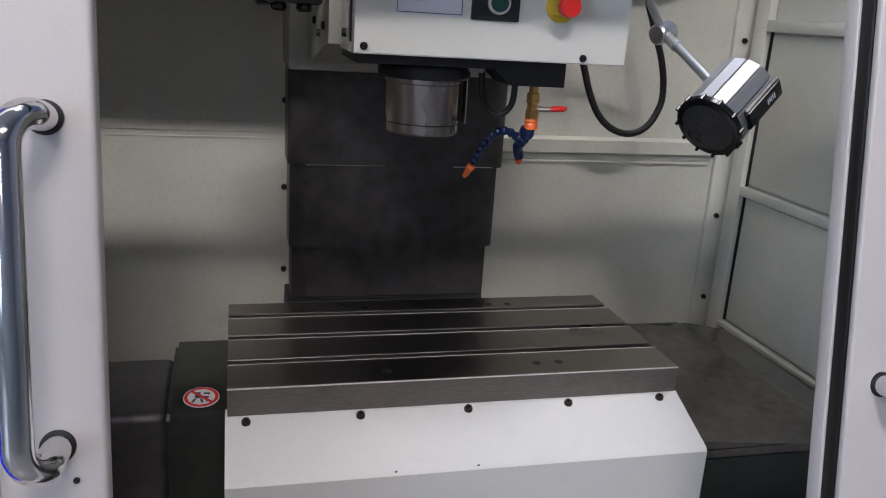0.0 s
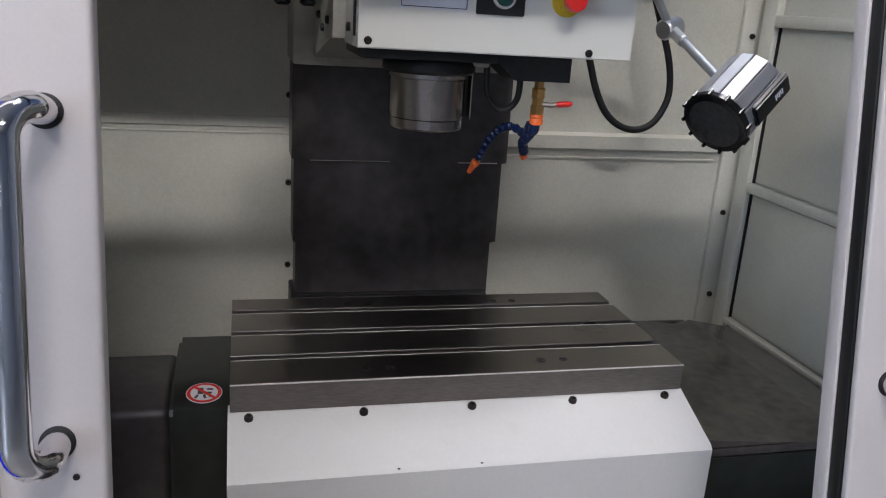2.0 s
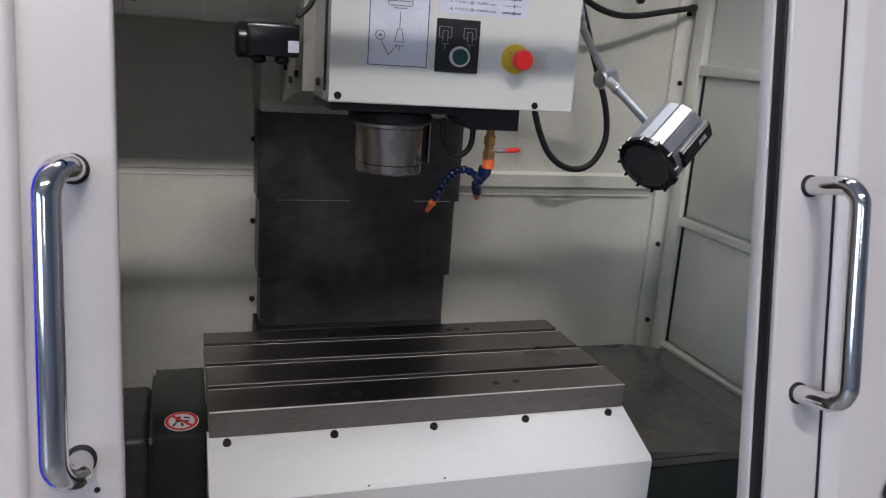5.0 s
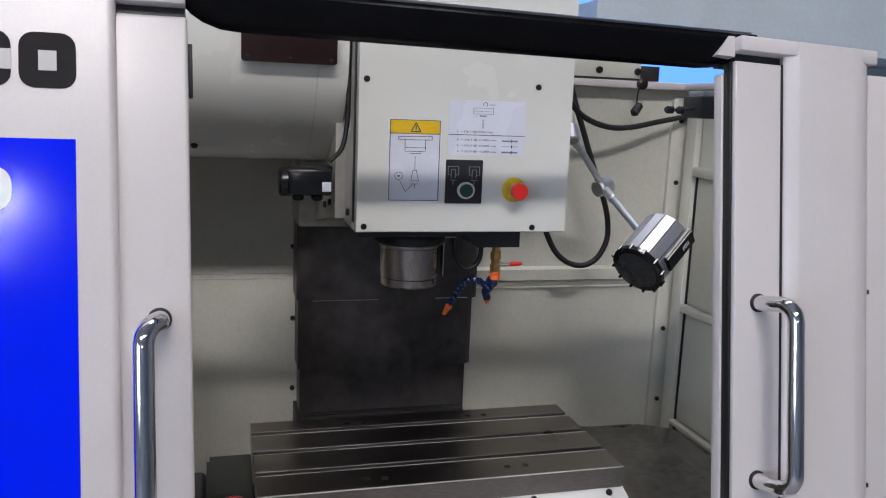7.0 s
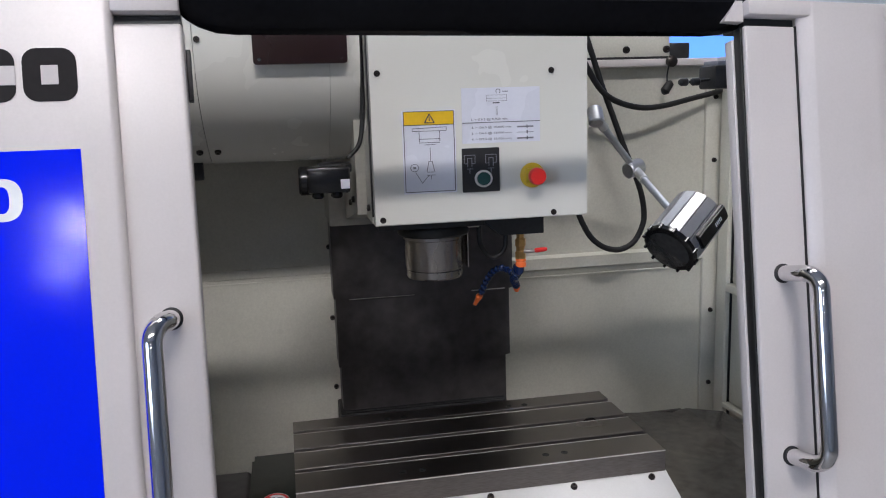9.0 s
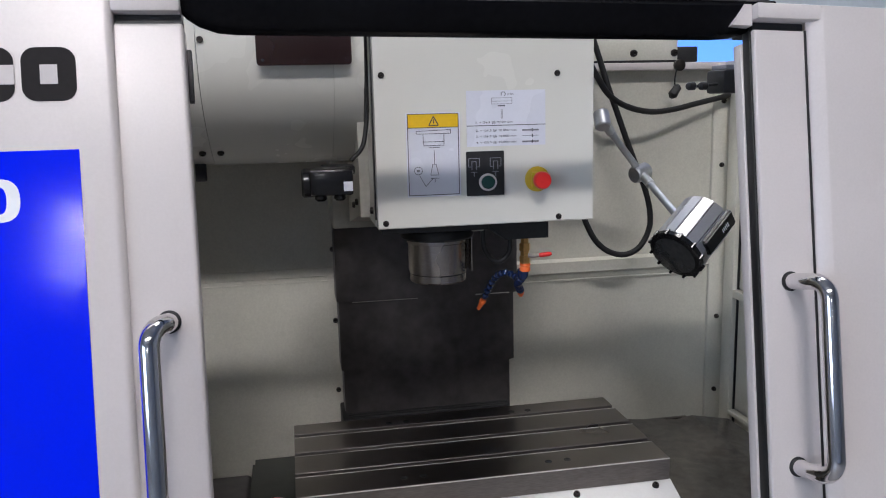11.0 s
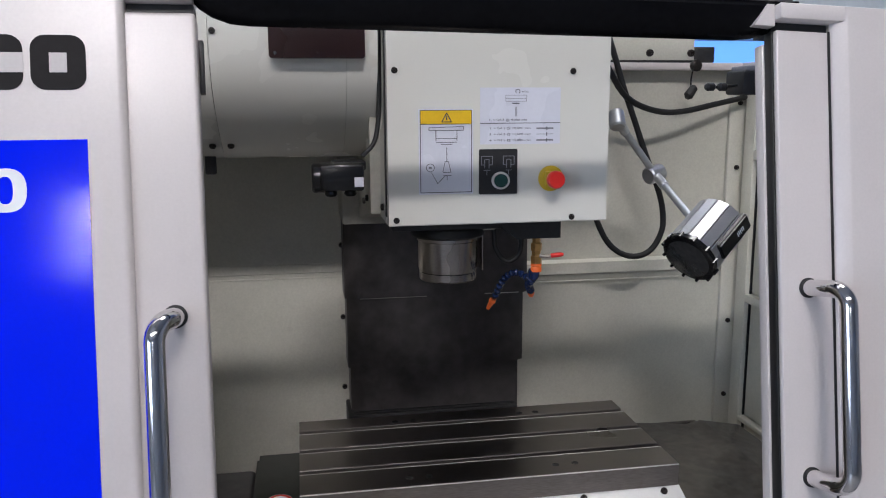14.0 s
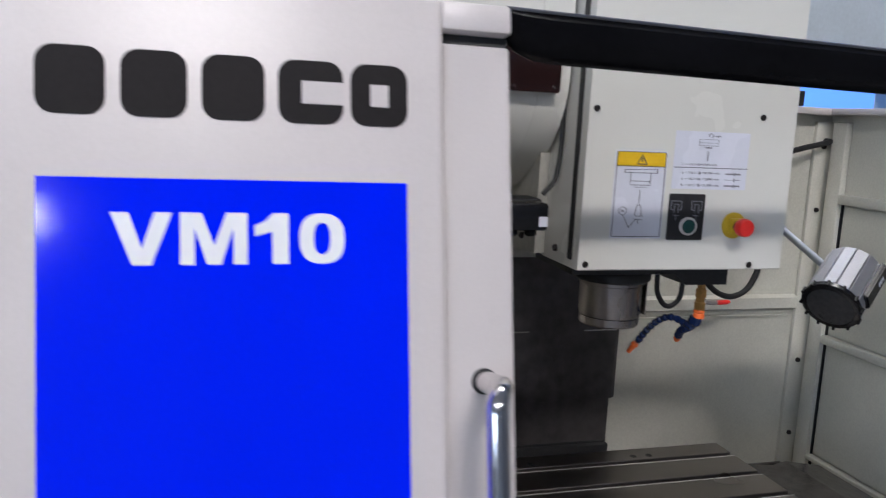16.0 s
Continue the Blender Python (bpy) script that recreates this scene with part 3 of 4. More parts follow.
part("neck", rod((0.667, FY - 0.016, 1.457), (0.667, FY - 0.026, 1.457), 0.011), M_BLACKM, es)
part("button", lathe([(0, 0.0145), (0.004, 0.0165), (0.014, 0.0165), (0.018, 0.0145), (0.019, 0.010)], (0.667, FY - 0.024, 1.457), (0.667, 0, 1.457), 36), M_RED, es)

# ---- work lamp ----
JT = Vector((1.067, 1.719, 1.420))
lamp = thing("work_lamp", "finned aluminium machine work lamp on a jointed arm", "work lamp")
part("wall_mount", lathe([(0, 0.020), (0.010, 0.020), (0.018, 0.014), (0.130, 0.013)], (0.76, 1.63, 1.566), (0.91, 1.63, 1.562), 24), M_ALU, lamp)
part("base_joint", lathe([(0, 0.015), (0.004, 0.0185), (0.040, 0.0185), (0.044, 0.015)], (0.926, 1.612, 1.536), (0.930, 1.640, 1.574), 24), M_ALU, lamp)
part("upper_sleeve", rod((0.929, 1.628, 1.553), Vector((0.929, 1.628, 1.553)).lerp(JT, 0.22), 0.0115, 18, 0.002), M_ALU, lamp)
part("upper_arm", rod((0.929, 1.628, 1.553), JT, 0.0085, 16), M_ARM, lamp)
part("elbow", lathe([(0, 0.018), (0.004, 0.0215), (0.044, 0.0215), (0.048, 0.018)], JT + Vector((-0.022, -0.012, -0.006)), JT + Vector((0.03, 0.012, 0.006)), 28), M_ALU, lamp)
AX = Vector((0.73, 0.39, 0.54)).normalized()
LC = Vector((1.014, 1.418, 1.264))
END = LC + AX * 0.075 + Vector((-0.01, 0.045, 0.03))
mid = JT.lerp(END, 0.3)
part("lower_sleeve", rod(JT, mid, 0.0115, 18, 0.002), M_ALU, lamp)
part("lower_arm", rod(mid, END, 0.0085, 16), M_ARM, lamp)
R0 = 0.054
bodyp = part("body", lathe([(0, R0 * 0.97), (0.004, R0), (0.118, R0), (0.126, R0 * 0.93), (0.127, R0 * 0.4)], LC + AX * 0.012, LC + AX, 48), M_BLACKM, lamp)
side1 = AX.cross(Vector((0, 0, 1))).normalized()
side2 = AX.cross(side1).normalized()
for k in range(14):
    w = 2 * math.pi * (k + 0.5) / 14
    d = math.cos(w) * side1 + math.sin(w) * side2
    tng = AX.cross(d)
    bm = bmesh.new()
    c0, c1 = LC + AX * 0.014, LC + AX * 0.134
    vs = []
    for c in (c0, c1):
        for rr, ww in ((R0 - 0.004, 0.0112), (R0 + 0.0058, 0.0122)):
            vs += [bm.verts.new(c + d * rr - tng * ww), bm.verts.new(c + d * rr + tng * ww)]
    for f in ((0, 1, 3, 2), (4, 6, 7, 5), (0, 2, 6, 4), (1, 5, 7, 3), (2, 3, 7, 6), (0, 4, 5, 1)):
        bm.faces.new([vs[i] for i in f])
    bmesh.ops.bevel(bm, geom=list(bm.edges), offset=0.0012, segments=2, affect="EDGES")
    part("fin", bm, M_FIN, bodyp)
part("bezel", lathe([(0, R0 + 0.002), (0.003, R0 + 0.0075), (0.012, R0 + 0.0075), (0.014, R0 + 0.003)], LC, LC + AX, 48), M_BLACK, lamp, "black plastic lens ring")
for k in range(12):
    w = 2 * math.pi * k / 12
    d = math.cos(w) * side1 + math.sin(w) * side2
    part("lug", rod(LC + d * (R0 + 0.008) - AX * 0.001, LC + d * (R0 + 0.008) + AX * 0.014, 0.0034, 8), M_BLACK, lamp)
part("lens", lathe([(0, 0.012), (0.003, 0.034), (0.006, R0 + 0.002), (0.010, R0 + 0.002)], LC - AX * 0.005, LC + AX, 40), M_LENS, lamp, "dark frosted glass lens")
dd = (Vector((0.35, -0.86, 0.0)) - AX * AX.dot(Vector((0.35, -0.86, 0.0)))).normalized()
tt = AX.cross(dd)
bm = bmesh.new()
vs = []
for c in (LC + AX * 0.03, LC + AX * 0.142):
    for rr, ww in ((R0 + 0.002, 0.021), (R0 + 0.013, 0.017)):
        vs += [bm.verts.new(c + dd * rr - tt * ww), bm.verts.new(c + dd * rr + tt * ww)]
for f in ((0, 1, 3, 2), (4, 6, 7, 5), (0, 2, 6, 4), (1, 5, 7, 3), (2, 3, 7, 6), (0, 4, 5, 1)):
    bm.faces.new([vs[i] for i in f])
bmesh.ops.bevel(bm, geom=list(bm.edges), offset=0.003, segments=2, affect="EDGES")
cap = part("switch_cover", bm, M_BLACK, lamp, "black plastic side cover")
for k in range(5):
    c = LC + AX * (0.092 + 0.0055 * k) + dd * (R0 + 0.0136)
    part("mark", rod(c - tt * 0.004, c + tt * (0.004 if k % 2 else 0.006), 0.0011, 6), M_WHITE, cap)

cab = thing("lamp_cable", "black lamp cable hanging in a loop beside the head", "cable")
part("cable", tube([(0.91, 1.80, 1.44), (0.925, 1.83, 1.39), (0.950, 1.84, 1.338), (0.972, 1.84, 1.278), (1.001, 1.84, 1.228), (1.040, 1.84, 1.198), (1.085, 1.84, 1.190), (1.125, 1.84, 1.210), (1.150, 1.84, 1.258), (1.150, 1.84, 1.308), (1.137, 1.84, 1.360), (1.115, 1.84, 1.414), (1.090, 1.84, 1.474), (1.056, 1.84, 1.562), (1.028, 1.84, 1.634), (1.004, 1.84, 1.705), (0.97, 1.84, 1.80)], 0.0078), M_RUBBER, cab)
hz = thing("corner_hose", "thick black hose from the head to the side wall", "hose")
part("hose", tube([(0.90, 1.78, 1.80), (0.945, 1.79, 1.72), (0.981, 1.80, 1.661), (1.026, 1.825, 1.612), (1.083, 1.85, 1.583), (1.158, 1.875, 1.567), (1.235, 1.90, 1.570), (1.330, 1.925, 1.587), (1.424, 1.948, 1.604), (1.436, 1.975, 1.607)], 0.0078), M_RUBBER, hz)

# ---- tool changer cover ----
atc = thing("tool_changer", "beige rolled sheet cover of the tool changer", "tool changer cover")
# unseen rear run to the back wall is added to block light from above
prof = [(0.006, 1.96), (0.0, 1.90), (0.0, 1.72), (0.003, 1.69), (0.012, 1.655), (0.03, 1.62), (0.06, 1.585), (0.10, 1.552), (0.15, 1.520), (0.19, 1.498), (0.22, 1.486), (0.245, 1.481), (0.29, 1.482), (0.36, 1.484), (0.614, 1.486), (0.614, 1.96)]
ATC = Matrix.Translation((0.0, 1.373, 0))
atc.matrix_world = ATC
part("cover", prism(prof[:12] + [(0.36, 1.484), (0.36, 1.96)], 0.300, 0.357), M_HEAD, atc)
part("cover", prism(prof, 0.0545, 0.2995), M_HEAD, atc)
part("end_cover", prism([(p[0] + 0.003, p[1] + 0.001) for p in prof], -0.45, 0.053), M_HEAD, atc)
for x in (0.072, 0.036):
    bolt(atc, (x, 0.165, 1.512), (0, -0.5, -0.87), 0.007, 0.006)
    bolt(atc, (x - 0.01, 0.0, 1.722), (0, -1, 0), 0.006, 0.006)
tin = part("window", prism(round_rect(0.160, 0.332, 1.674, 1.80, 0.006, 4), -0.016, -0.001, "xz"), M_TINT, atc, "dark red acrylic window plate")
for x in (0.171, 0.246, 0.321):
    part("screw", lathe([(0, 0.0035), (0.002, 0.003)], (x, -0.016, 1.683), (x, -1, 1.683), 12), M_CHROME, tin)
mt = thing("changer_motor", "black gear motor under the tool changer cover", "motor", Matrix.Translation((-0.001, -0.047, -0.008)))
part("body", box(0.245, 0.327, 1.40, 1.47, 1.440, 1.490, 0.006), M_BLACK, mt)
part("gearbox", rod((0.23, 1.435, 1.463), (0.262, 1.435, 1.463), 0.028, 24, 0.004), M_BLACK, mt)
part("terminal_box", box(0.27, 0.335, 1.455, 1.52, 1.474, 1.492, 0.004), M_BLACKM, mt)
part("tag", sheet(0.308, 0.325, 1.448, 1.466, 1.40, 0.0008), M_DECAL, mt, "small white tag")
for k in range(2):
    part("foot", lathe([(0, 0.010), (0.009, 0.012), (0.013, 0.008)], (0.265 + 0.036 * k, 1.42, 1.442), (0.265 + 0.036 * k, 1.42, 1.3), 10), M_BLACK, mt)
cb = thing("changer_cable", "black cable running down between changer and head", "cable")
part("cable", tube([(0.361, 1.40, 1.95), (0.361, 1.40, 1.80), (0.361, 1.40, 1.718), (0.3608, 1.40, 1.653), (0.360, 1.398, 1.60), (0.357, 1.395, 1.56), (0.348, 1.39, 1.52), (0.325, 1.385, 1.495)], 0.0045), M_RUBBER, cb)
solid("stop_pin", box(0.012, 0.034, 1.60, 1.62, 1.448, 1.492, 0.003), M_BLACKM, "small black stop below the changer cover", "stop")

# ---- table ----
TX0, TX1, TY0, TY1, TZ0, TZ1 = 0.185, 0.957, 1.302, 1.674, 0.8115, 0.858
table = thing("machine_table", "ground steel machine table with three T-slots", "machine table")
SLOTS = (1.3985, 1.502, 1.6055)
prof = [(TY0, TZ0), (TY0, TZ1 - 0.0015), (TY0 + 0.0015, TZ1)]
for s in SLOTS:
    prof += [(s - 0.0100, TZ1), (s - 0.0088, TZ1 - 0.0013), (s - 0.0088, TZ1 - 0.016), (s - 0.012, TZ1 - 0.016), (s - 0.012, TZ1 - 0.027), (s + 0.012, TZ1 - 0.027), (s + 0.012, TZ1 - 0.016), (s + 0.0088, TZ1 - 0.016), (s + 0.0088, TZ1 - 0.0013), (s + 0.0100, TZ1)]
prof += [(TY1 - 0.0015, TZ1), (TY1, TZ1 - 0.0015), (TY1, TZ0)]
part("plate", prism(prof, TX0, TX1), M_TABLE, table)
part("front_face", box(TX0 + 0.001, TX1 - 0.001, TY0 - 0.0015, TY0 + 0.002, TZ0, TZ1 - 0.0025), M_TABLE_SIDE, table, "milled front edge with faint rust")
# thin pale bar draws the glint along the front edge
part("front_edge", box(TX0, TX1, TY0 - 0.0008, TY0 + 0.0006, TZ1 - 0.0022, TZ1 - 0.0002), M_EDGE, table, "table edge with its glint in the colour")
for s in SLOTS:
    # pale bar draws the glint along each slot
    part("slot_edge", box(TX0, TX1, s - 0.0106, s - 0.0088, TZ1 - 0.0016, TZ1 + 0.0004), M_EDGE, table, "slot edge with its glint in the colour")
    # black filler puts the dark inside of the slot into the colour
    part("slot_shade", box(TX0 + 0.002, TX1 - 0.002, s - 0.0085, s + 0.0085, TZ1 - 0.0265, TZ1 - 0.008), M_BLACKM, table, "black strip for the shade in the slot")
for x, yy in ((0.401, 1.339), (0.441, 1.339), (0.7055, 1.343), (0.747, 1.344), (0.406, 1.633), (0.447, 1.633), (0.7055, 1.633), (0.746, 1.632)):
    part("screw_hole", lathe([(0, 0.0075), (0.0006, 0.0075), (0.0006, 0.0062), (0.0002, 0.0055)], (x, yy, TZ1), (x, yy, 2), 20), M_BLACKM, table)

sk = thing("table_apron", "white sheet metal apron in front of the table", "apron")
A0, A1 = 0.1815, 0.959
part("sheet", prism([(1.326, 0.811), (1.301, 0.811), (1.296, 0.8085), (1.188, 0.7655), (1.182, 0.759), (1.182, 0.56), (1.326, 0.56)], A0, A1), M_SKIRT, sk)
for x in (0.213, 0.3915, 0.5705, 0.748, 0.920):
    bolt(sk, (x, 1.2885, 0.8055), (0, -0.37, 0.93), 0.0072, 0.007)
for x in (0.56, 0.43):
    part("chip", box(x, x + 0.004, 1.1845, 1.1865, 0.7635, 0.7650), M_INK, sk)
solid("saddle", box(0.20, 0.94, 1.34, 1.665, 0.56, 0.806, 0.004), M_BLACKM, "dark cast saddle below the table", "saddle")

rc = thing("side_way_cover", "dark oiled steel way cover beside the table", "way cover", Matrix.Translation((0.012, -0.010, -0.009)), "table way covers")
part("top_sheet", prism([(0.951, 0.774), (1.10, 0.760), (1.19, 0.753), (1.232, 0.7585), (1.238, 0.758), (1.345, 0.738), (1.345, 0.60), (0.951, 0.60)], 1.212, 1.768, "xz"), M_WAY, rc)
part("fold_edge", box(0.951, 1.225, 1.2095, 1.2125, 0.7555, 0.7575), M_WAY, rc)
part("front_sheet", box(0.951, 1.345, 1.208, 1.2115, 0.56, 0.740, 0.001), M_GREEN, rc)
part("rear_lip", box(0.951, 1.222, 1.769, 1.778, 0.70, 0.757, 0.002), M_WAY, rc)
lc = thing("side_way_cover", "dark green-grey way cover with a prohibition sign", "way cover", Matrix.Translation((0.0065, -0.004, -0.0262)), "table way covers")
part("near_section", prism([(1.640, 0.57), (1.640, 0.824), (1.470, 0.8185), (1.454, 0.8165), (1.394, 0.808), (1.387, 0.804), (1.384, 0.796), (1.384, 0.57)], 0.087, 0.178), M_GREEN, lc)
part("far_section", box(-0.30, 0.0800, 1.40, 1.632, 0.57, 0.797, 0.014, 4), M_COLUMN, lc)
part("end_rib", prism([(1.636, 0.57), (1.636, 0.814), (1.46, 0.808), (1.398, 0.799), (1.390, 0.79), (1.390, 0.57)], 0.0805, 0.0868), M_GREEN, lc)
part("lower_tray", box(0.05, 0.178, 1.36, 1.383, 0.590, 0.600, 0.001), M_EDGE, lc, "bright lower tray edge")
sg = thing("prohibition_sign", "round red and white do-not-touch sticker on the way cover", "sign", Matrix.Translation((0.1415, 1.420, 0.7870)) @ Euler((radians(-82), 0, 0)).to_matrix().to_4x4())
Y1 = 0.0
SGX, SGZ, SR = 0.0, 0.0, 0.0295
part("disc", lathe([(0, SR), (0.0008, SR)], (SGX, Y1, SGZ), (SGX, -1, SGZ), 40), M_WHITE, sg)
ring = bmesh.new()
n = 40
for k in range(n):
    a0, a1 = 2 * math.pi * k / n, 2 * math.pi * (k + 1) / n
    vs = [ring.verts.new((SGX + r * math.cos(a), Y1 - 0.0012, SGZ + r * math.sin(a))) for a in (a0, a1) for r in (SR * 0.76, SR * 0.95)]
    ring.faces.new((vs[0], vs[1], vs[3], vs[2]))
part("red_ring", ring, M_RED, sg)
for a, b, w in (((-0.006, 0.013), (-0.006, -0.004), 0.009), ((0.004, 0.010), (0.014, 0.008), 0.004), ((-0.004, 0.0), (0.012, -0.002), 0.005), ((-0.010, -0.006), (-0.014, -0.015), 0.004), ((0.0, -0.006), (0.002, -0.016), 0.004), ((0.008, -0.004), (0.010, -0.014), 0.003)):
    line((SGX + a[0], SGZ + a[1]), (SGX + b[0], SGZ + b[1]), w, Y1 - 0.0013, sg)
line((SGX - 0.018, SGZ + 0.018), (SGX + 0.018, SGZ - 0.018), 0.0048, Y1 - 0.0019, sg, M_RED, "red_bar")

# ---- front of the machine, leaning back ----
FRONT = Matrix.Translation((0.45, 0.8847, 1.32)) @ Euler((0, 0, radians(2.33))).to_matrix().to_4x4() @ Euler((radians(-11.32), 0, 0)).to_matrix().to_4x4()
FRONT_R = FRONT @ Matrix.Translation((0.45, 0, 0)) @ Euler((0, radians(2.2), 0)).to_matrix().to_4x4() @ Matrix.Translation((-0.45, 0, 0))

lp = thing("machine_enclosure", "cream sheet metal front panel with blue field and dark lettering blocks", "machine enclosure", FRONT)
part("sheet", box(-1.25, -0.449, -0.014, 0.03, -1.20, 0.444, 0.010, 4), M_PANEL, lp)
blue = part("blue_field", prism([(-0.863, -0.78), (-0.4955, -0.78), (-0.4955, 0.233), (-0.863, 0.233)], -0.0152, -0.0138, "xz"), M_BLUE, lp, "glossy blue field with white model lettering")
Z0, Z1 = 0.1465, 0.199


def letter(outline):
    part("letter", prism([(x - 0.0082, z) for x, z in outline], -0.0160, -0.0152, "xz"), M_WHITE, blue, smooth=False)


letter([(-0.789, Z1), (-0.772, Z1), (-0.760, Z0 + 0.017), (-0.748, Z1), (-0.731, Z1), (-0.751, Z0), (-0.769, Z0)])
letter([(-0.724, Z0), (-0.724, Z1), (-0.703, Z1), (-0.691, Z0 + 0.020), (-0.679, Z1), (-0.658, Z1), (-0.658, Z0), (-0.672, Z0), (-0.672, Z1 - 0.016), (-0.684, Z0), (-0.698, Z0), (-0.710, Z1 - 0.016), (-0.710, Z0)])
letter([(-0.633, Z0), (-0.633, Z1 - 0.019), (-0.651, Z1 - 0.024), (-0.651, Z1 - 0.013), (-0.640, Z1 - 0.008), (-0.632, Z1), (-0.616, Z1), (-0.616, Z0)])
bm = bmesh.new()
lp_out, lp_in, CX, CZ = [], [], -0.5895, (Z0 + Z1) / 2
for k in range(32):
    a = 2 * math.pi * k / 32
    e = lambda v: math.copysign(abs(v) ** 0.8, v)
    lp_out.append(bm.verts.new((CX + 0.024 * e(math.cos(a)), -0.0160, CZ + 0.0265 * e(math.sin(a)))))
    lp_in.append(bm.verts.new((CX + 0.0085 * e(math.cos(a)), -0.0160, CZ + 0.0165 * e(math.sin(a)))))
for k in range(32):
    bm.faces.new((lp_out[k], lp_out[(k + 1) % 32], lp_in[(k + 1) % 32], lp_in[k]))
part("letter", bm, M_WHITE, blue, smooth=False)
part("top_cap", box(-0.451, -0.366, -0.012, 0.05, 0.408, 0.441, 0.004), M_PANEL, lp)
# black strip puts the shade under the cap into the colour
part("recess_shade_strip", box(-0.448, -0.366, 0.006, 0.045, 0.394, 0.4075), M_BLACKM, lp)
# dark maker's blocks: plain shapes only
for k in range(5):
    x0 = -0.864 + 0.0768 * k
    x1 = x0 + (0.0685 if k == 3 else 0.063)
    bm = prism(round_rect(x0, x1, 0.294, 0.361, 0.017, 5), -0.0153, -0.0138, "xz")
    blk = part("dark_block", bm, M_LOGO, lp)
    if k < 3:
        continue
    cx = (x0 + x1) / 2
    x2 = cx + 0.010 if k == 4 else x1 + 0.0005
    cx = cx + 0.001
    part("pale_inset", prism([(cx - 0.011, 0.315), (x2, 0.315), (x2, 0.339), (cx - 0.011, 0.339)], -0.0162, -0.0153, "xz"), M_PANEL, blk)


def pull_handle(x, door, bend, z1=0.0, z0=-0.279):
    pts = [(x, -0.001, z1), (x, -0.053, z1)]
    for k in range(9):
        a = radians(90 * k / 8)
        pts.append((x + bend * math.sin(a), -0.053 - 0.026 * math.sin(a), z1 - 0.026 * (1 - math.cos(a))))
    low = [(p[0], p[1], z0 + z1 - p[2]) for p in reversed(pts)]
    h = part("handle", tube(pts + low, 0.0125, 20, 0), M_CHROME, door, "polished tubular chrome pull handle")
    for z in (z1, z0):
        part("washer", lathe([(0, 0.0150), (0.0025, 0.0150), (0.003, 0.0135)], (x, 0, z), (x, -1, z), 28), M_RUBBER, h)


dl = thing("sliding_door", "cream sliding door slid open to the side", "door", FRONT, "sliding doors")
part("panel", box(-0.95, -0.364, 0.0, 0.042, -0.62, 0.396, 0.005, 3), M_PANEL, dl)
part("edge_guide", box(-0.3645, -0.358, 0.034, 0.05, 0.30, 0.37, 0.001), M_BLACKM, dl)
bolt(dl, (-0.389, 0.0, -0.306), (0, -1, 0), 0.003, 0.002, "screw")
pull_handle(-0.403, dl, -0.016, 0.010, -0.274)
dr = thing("sliding_door", "cream sliding door with black rubber edge seal", "door", FRONT_R, "sliding doors")
part("panel", box(0.4525, 1.02, 0.0, 0.010, -0.62, 0.386, 0.003, 3), M_PANEL, dr)
part("seal", box(0.4505, 0.60, 0.0105, 0.029, -0.62, 0.386, 0.002), M_RUBBER, dr, "black rubber seal")
part("inner_frame", box(0.4475, 0.60, 0.0295, 0.050, -0.62, 0.372, 0.003), M_PANEL, dr)
pull_handle(0.4975, dr, 0.006, 0.001, -0.279)
rp = thing("machine_enclosure", "cream sheet metal front panel with rounded outer edge", "machine enclosure", FRONT_R)
prof = [(0.541, -0.001), (0.541, -0.004), (0.543, -0.007), (0.558, -0.0190), (0.561, -0.020), (0.672, -0.020)]
for k in range(7):
    a = radians(75 * k / 6)
    prof.append((0.672 + 0.055 * math.sin(a), -0.020 + 0.055 * (1 - math.cos(a))))
prof += [(0.738, 0.10), (0.70, 0.10), (0.70, -0.001)]
part("sheet", prism(prof, -1.20, 0.420, "xy"), M_PANEL, rp)
# thin dark strip stands in for shade between door and panel
part("gap_shade_strip", box(0.5378, 0.5408, -0.0035, -0.0005, -0.62, 0.386, 0.0005), M_RUBBER, rp, "dark strip for the gap shade beside the chamfer")
part("top_cap", box(0.449, 0.72, -0.018, 0.05, 0.398, 0.4225, 0.004), M_PANEL, rp)
# recess above the door: its shade is drawn as a black strip
part("recess_shade_strip", box(0.453, 0.540, 0.004, 0.06, 0.3865, 0.3975), M_BLACKM, rp)
for x in (0.50, 0.66):
    bolt(rp, (x, 0.03, 0.4225), (0, 0, 1), 0.006, 0.005)
bk = thing("rail_bracket", "cream folded bracket at the end of the canopy", "bracket", FRONT_R)
part("plate", prism([(0.414, 0.390), (0.448, 0.390), (0.448, 0.4225), (0.436, 0.4225)], -0.004, 0.035, "xz"), M_PANEL, bk)
for z in (0.02, -0.30):
    bolt(rp, (0.712, -0.004, z), (0.6, -0.8, 0), 0.004, 0.003, "screw")
kn = thing("locking_knob", "black plastic locking knob on the front panel", "knob", FRONT_R)
part("stem", lathe([(0, 0.020), (0.004, 0.021), (0.030, 0.020), (0.034, 0.012), (0.046, 0.011)], (0.655, -0.019, -0.418), (0.68, -0.1, -0.428), 24), M_BLACK, kn)
part("cap", lathe([(0, 0.012), (0.004, 0.0185), (0.016, 0.0185), (0.021, 0.013)], (0.6685, -0.062, -0.4235), (0.70, -0.16, -0.436), 24), M_BLACK, kn)
apron = solid("front_apron", box(-0.45, 0.53, 0.0, 0.03, -1.20, -0.645, 0.004), M_PANEL, "cream lower front sheet below the doors", "panel", at=FRONT)
cn = thing("side_cabinet", "blue-grey cabinet side beyond the front panel", "cabinet", FRONT_R)
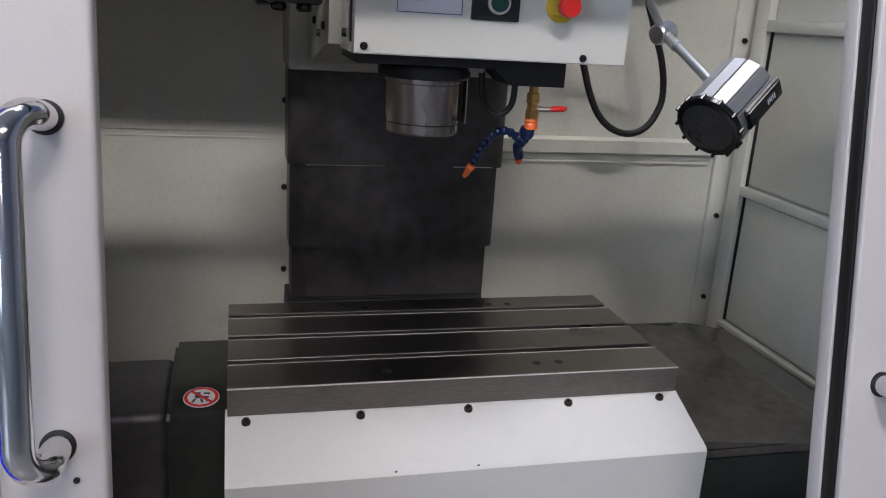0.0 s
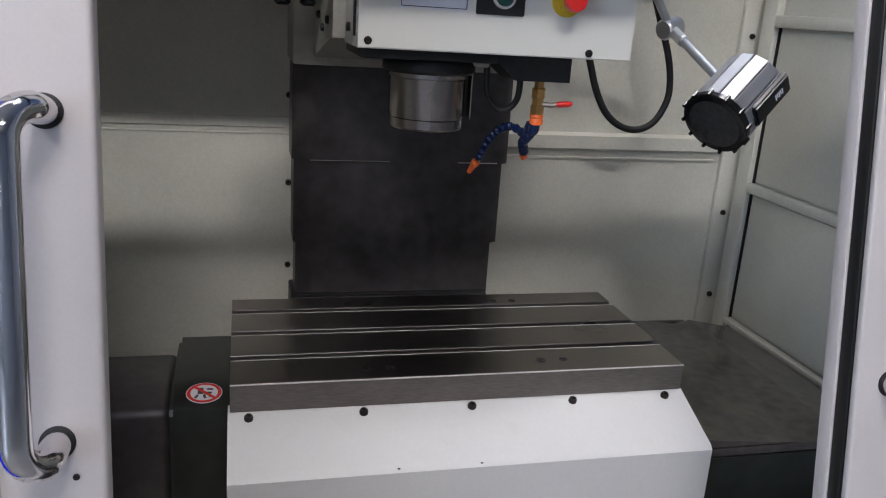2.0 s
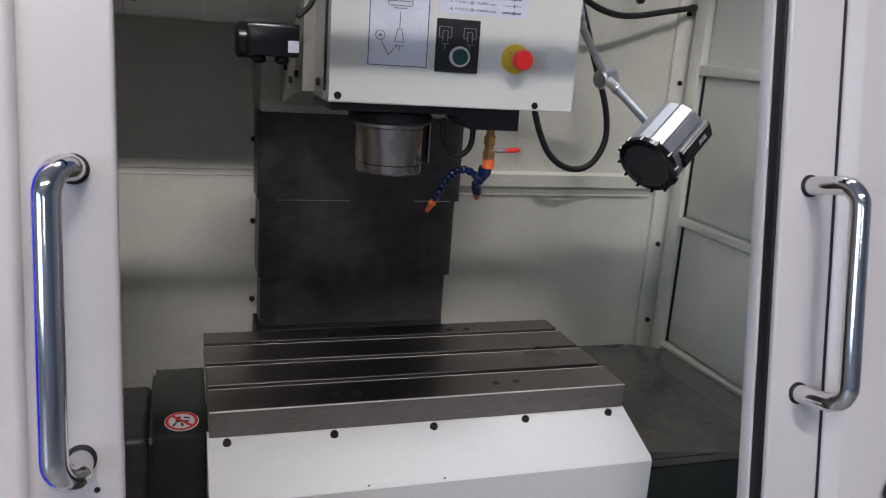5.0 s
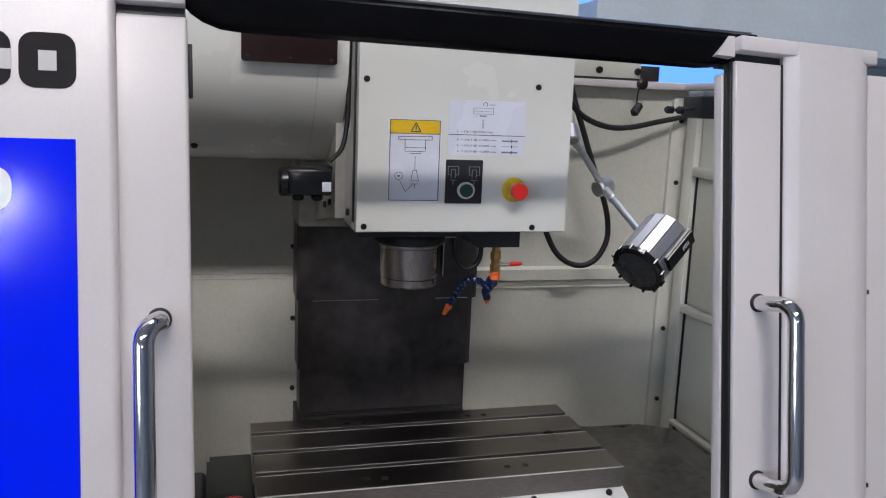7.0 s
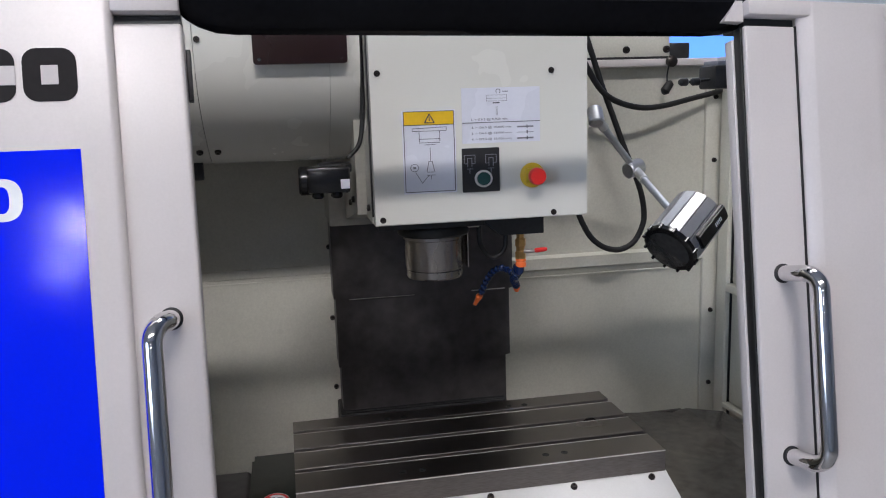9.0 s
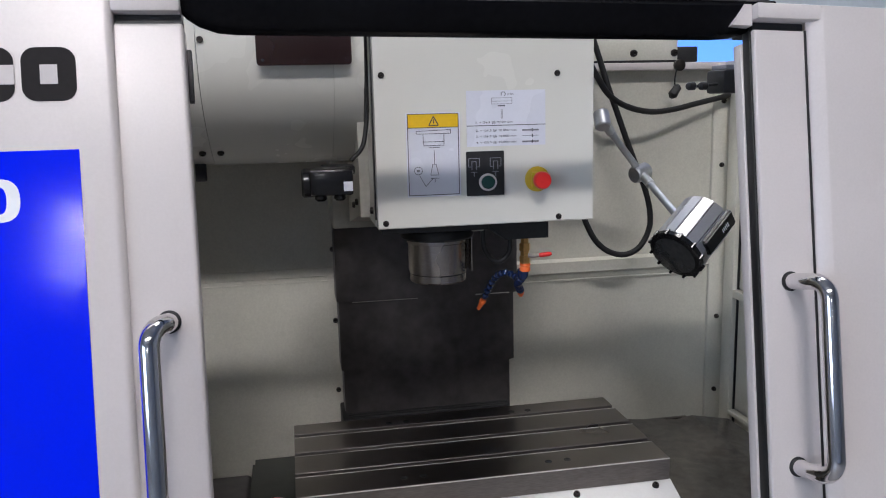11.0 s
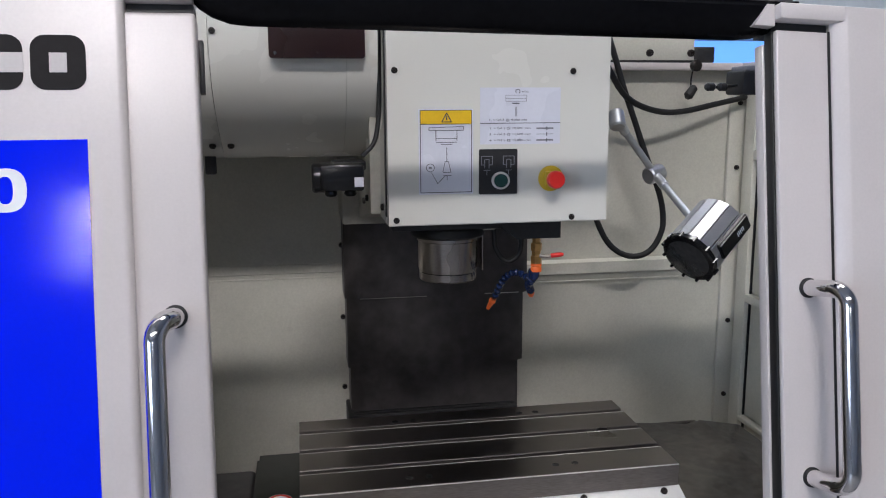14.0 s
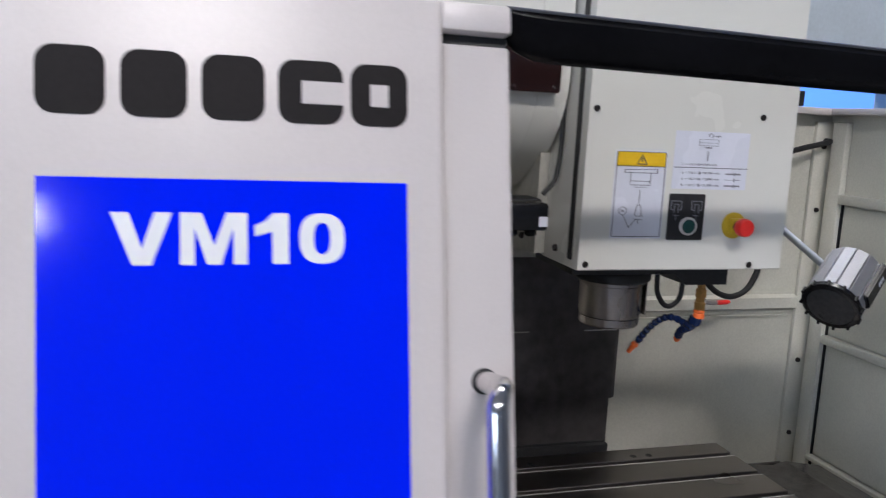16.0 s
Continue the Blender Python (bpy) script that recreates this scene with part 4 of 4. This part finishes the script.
part("shell", prism([(0.790, -0.40), (0.772, -0.2), (0.752, 0.05), (0.766, 0.20), (0.790, 0.30), (1.1, 0.30), (1.1, -0.40)], 0.035, 0.085, "xz"), M_BLUEGREY, cn)
for z in (0.14, 0.02, -0.08, -0.18):
    bolt(cn, (0.788, 0.035, z), (0, -1, 0), 0.006, 0.004)

# canopy over the opening
cp = thing("black_canopy", "glossy black canopy strip over the door opening", "canopy", FRONT)
sec = [(0.002, 0.436), (-0.003, 0.427), (0.0, 0.412), (0.008, 0.397), (0.019, 0.387), (0.029, 0.383), (0.037, 0.386), (0.036, 0.398), (0.028, 0.416), (0.018, 0.431), (0.010, 0.437)]
bm = bmesh.new()
steps = [(-0.372, 0.0), (-0.369, 0.25), (-0.360, 0.5), (-0.345, 0.75), (-0.322, 0.95), (-0.297, 1.0), (0.0, 1.0), (0.41, 1.0), (0.44, 0.93), (0.468, 0.72), (0.492, 0.4), (0.507, 0.0)]
loops = []
for u, f in steps:
    loops.append([bm.verts.new((u, sec[1][0] + (yy - sec[1][0]) * (0.35 + 0.65 * f), sec[0][1] + (zz - sec[0][1]) * (0.35 + 0.65 * f) - 0.015 * u)) for yy, zz in sec])
ns = len(sec)
for p, q in zip(loops, loops[1:]):
    for k in range(ns):
        bm.faces.new((p[k], p[(k + 1) % ns], q[(k + 1) % ns], q[k]))
bm.faces.new(loops[0])
bm.faces.new(list(reversed(loops[-1])))
part("strip", bm, M_CANOPY, cp)
# added chrome tube draws the highlight on the canopy's top edge
part("edge_highlight", tube([(u, sec[0][0] - 0.001, sec[0][1] + 0.001 - 0.015 * u) for u in (-0.367, 0.0, 0.497)], 0.0028, 8, 2), M_CHROME, cp, "thin bright tube for the highlight along the canopy edge")

# ---- beyond the machine ----
nb = thing("neighbour_machine", "pale grey machine standing behind", "machine")
curve = [(1.62, 2.06), (1.80, 2.075), (2.0, 2.12), (2.25, 2.22), (2.6, 2.30), (3.4, 2.33), (4.6, 2.33), (4.6, 1.90), (1.62, 1.90)]
part("shell", prism(curve, 3.0, 3.8, "xz"), M_NEIGHBOUR, nb)
part("pedestal", box(3.3, 4.6, 3.5, 3.79, 0.0, 1.899, 0.01), M_NEIGHBOUR, nb)
part("white_box", box(3.45, 4.5, 2.93, 2.998, 1.75, 2.5, 0.01), M_WHITE, nb)
part("dark_port", box(3.72, 4.2, 2.90, 2.9285, 1.82, 2.02, 0.01), M_BLACKM, nb)
sgn = thing("hall_sign", "light blue glowing sign board with dark lettering blocks", "sign")
# board glows to look brightly lit; it is no light box
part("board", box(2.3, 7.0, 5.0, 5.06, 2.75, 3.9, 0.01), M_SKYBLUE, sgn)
for k in range(4):
    part("dark_block", prism(round_rect(2.45 + 0.62 * k, 2.98 + 0.62 * k, 2.95, 3.5, 0.12, 5), 4.985, 4.999, "xz"), M_LOGO, sgn)
for x in (2.6, 6.6):
    part("hanger", rod((x, 5.03, 3.9), (x, 5.03, 5.6), 0.01, 8), M_BLACKM, sgn)
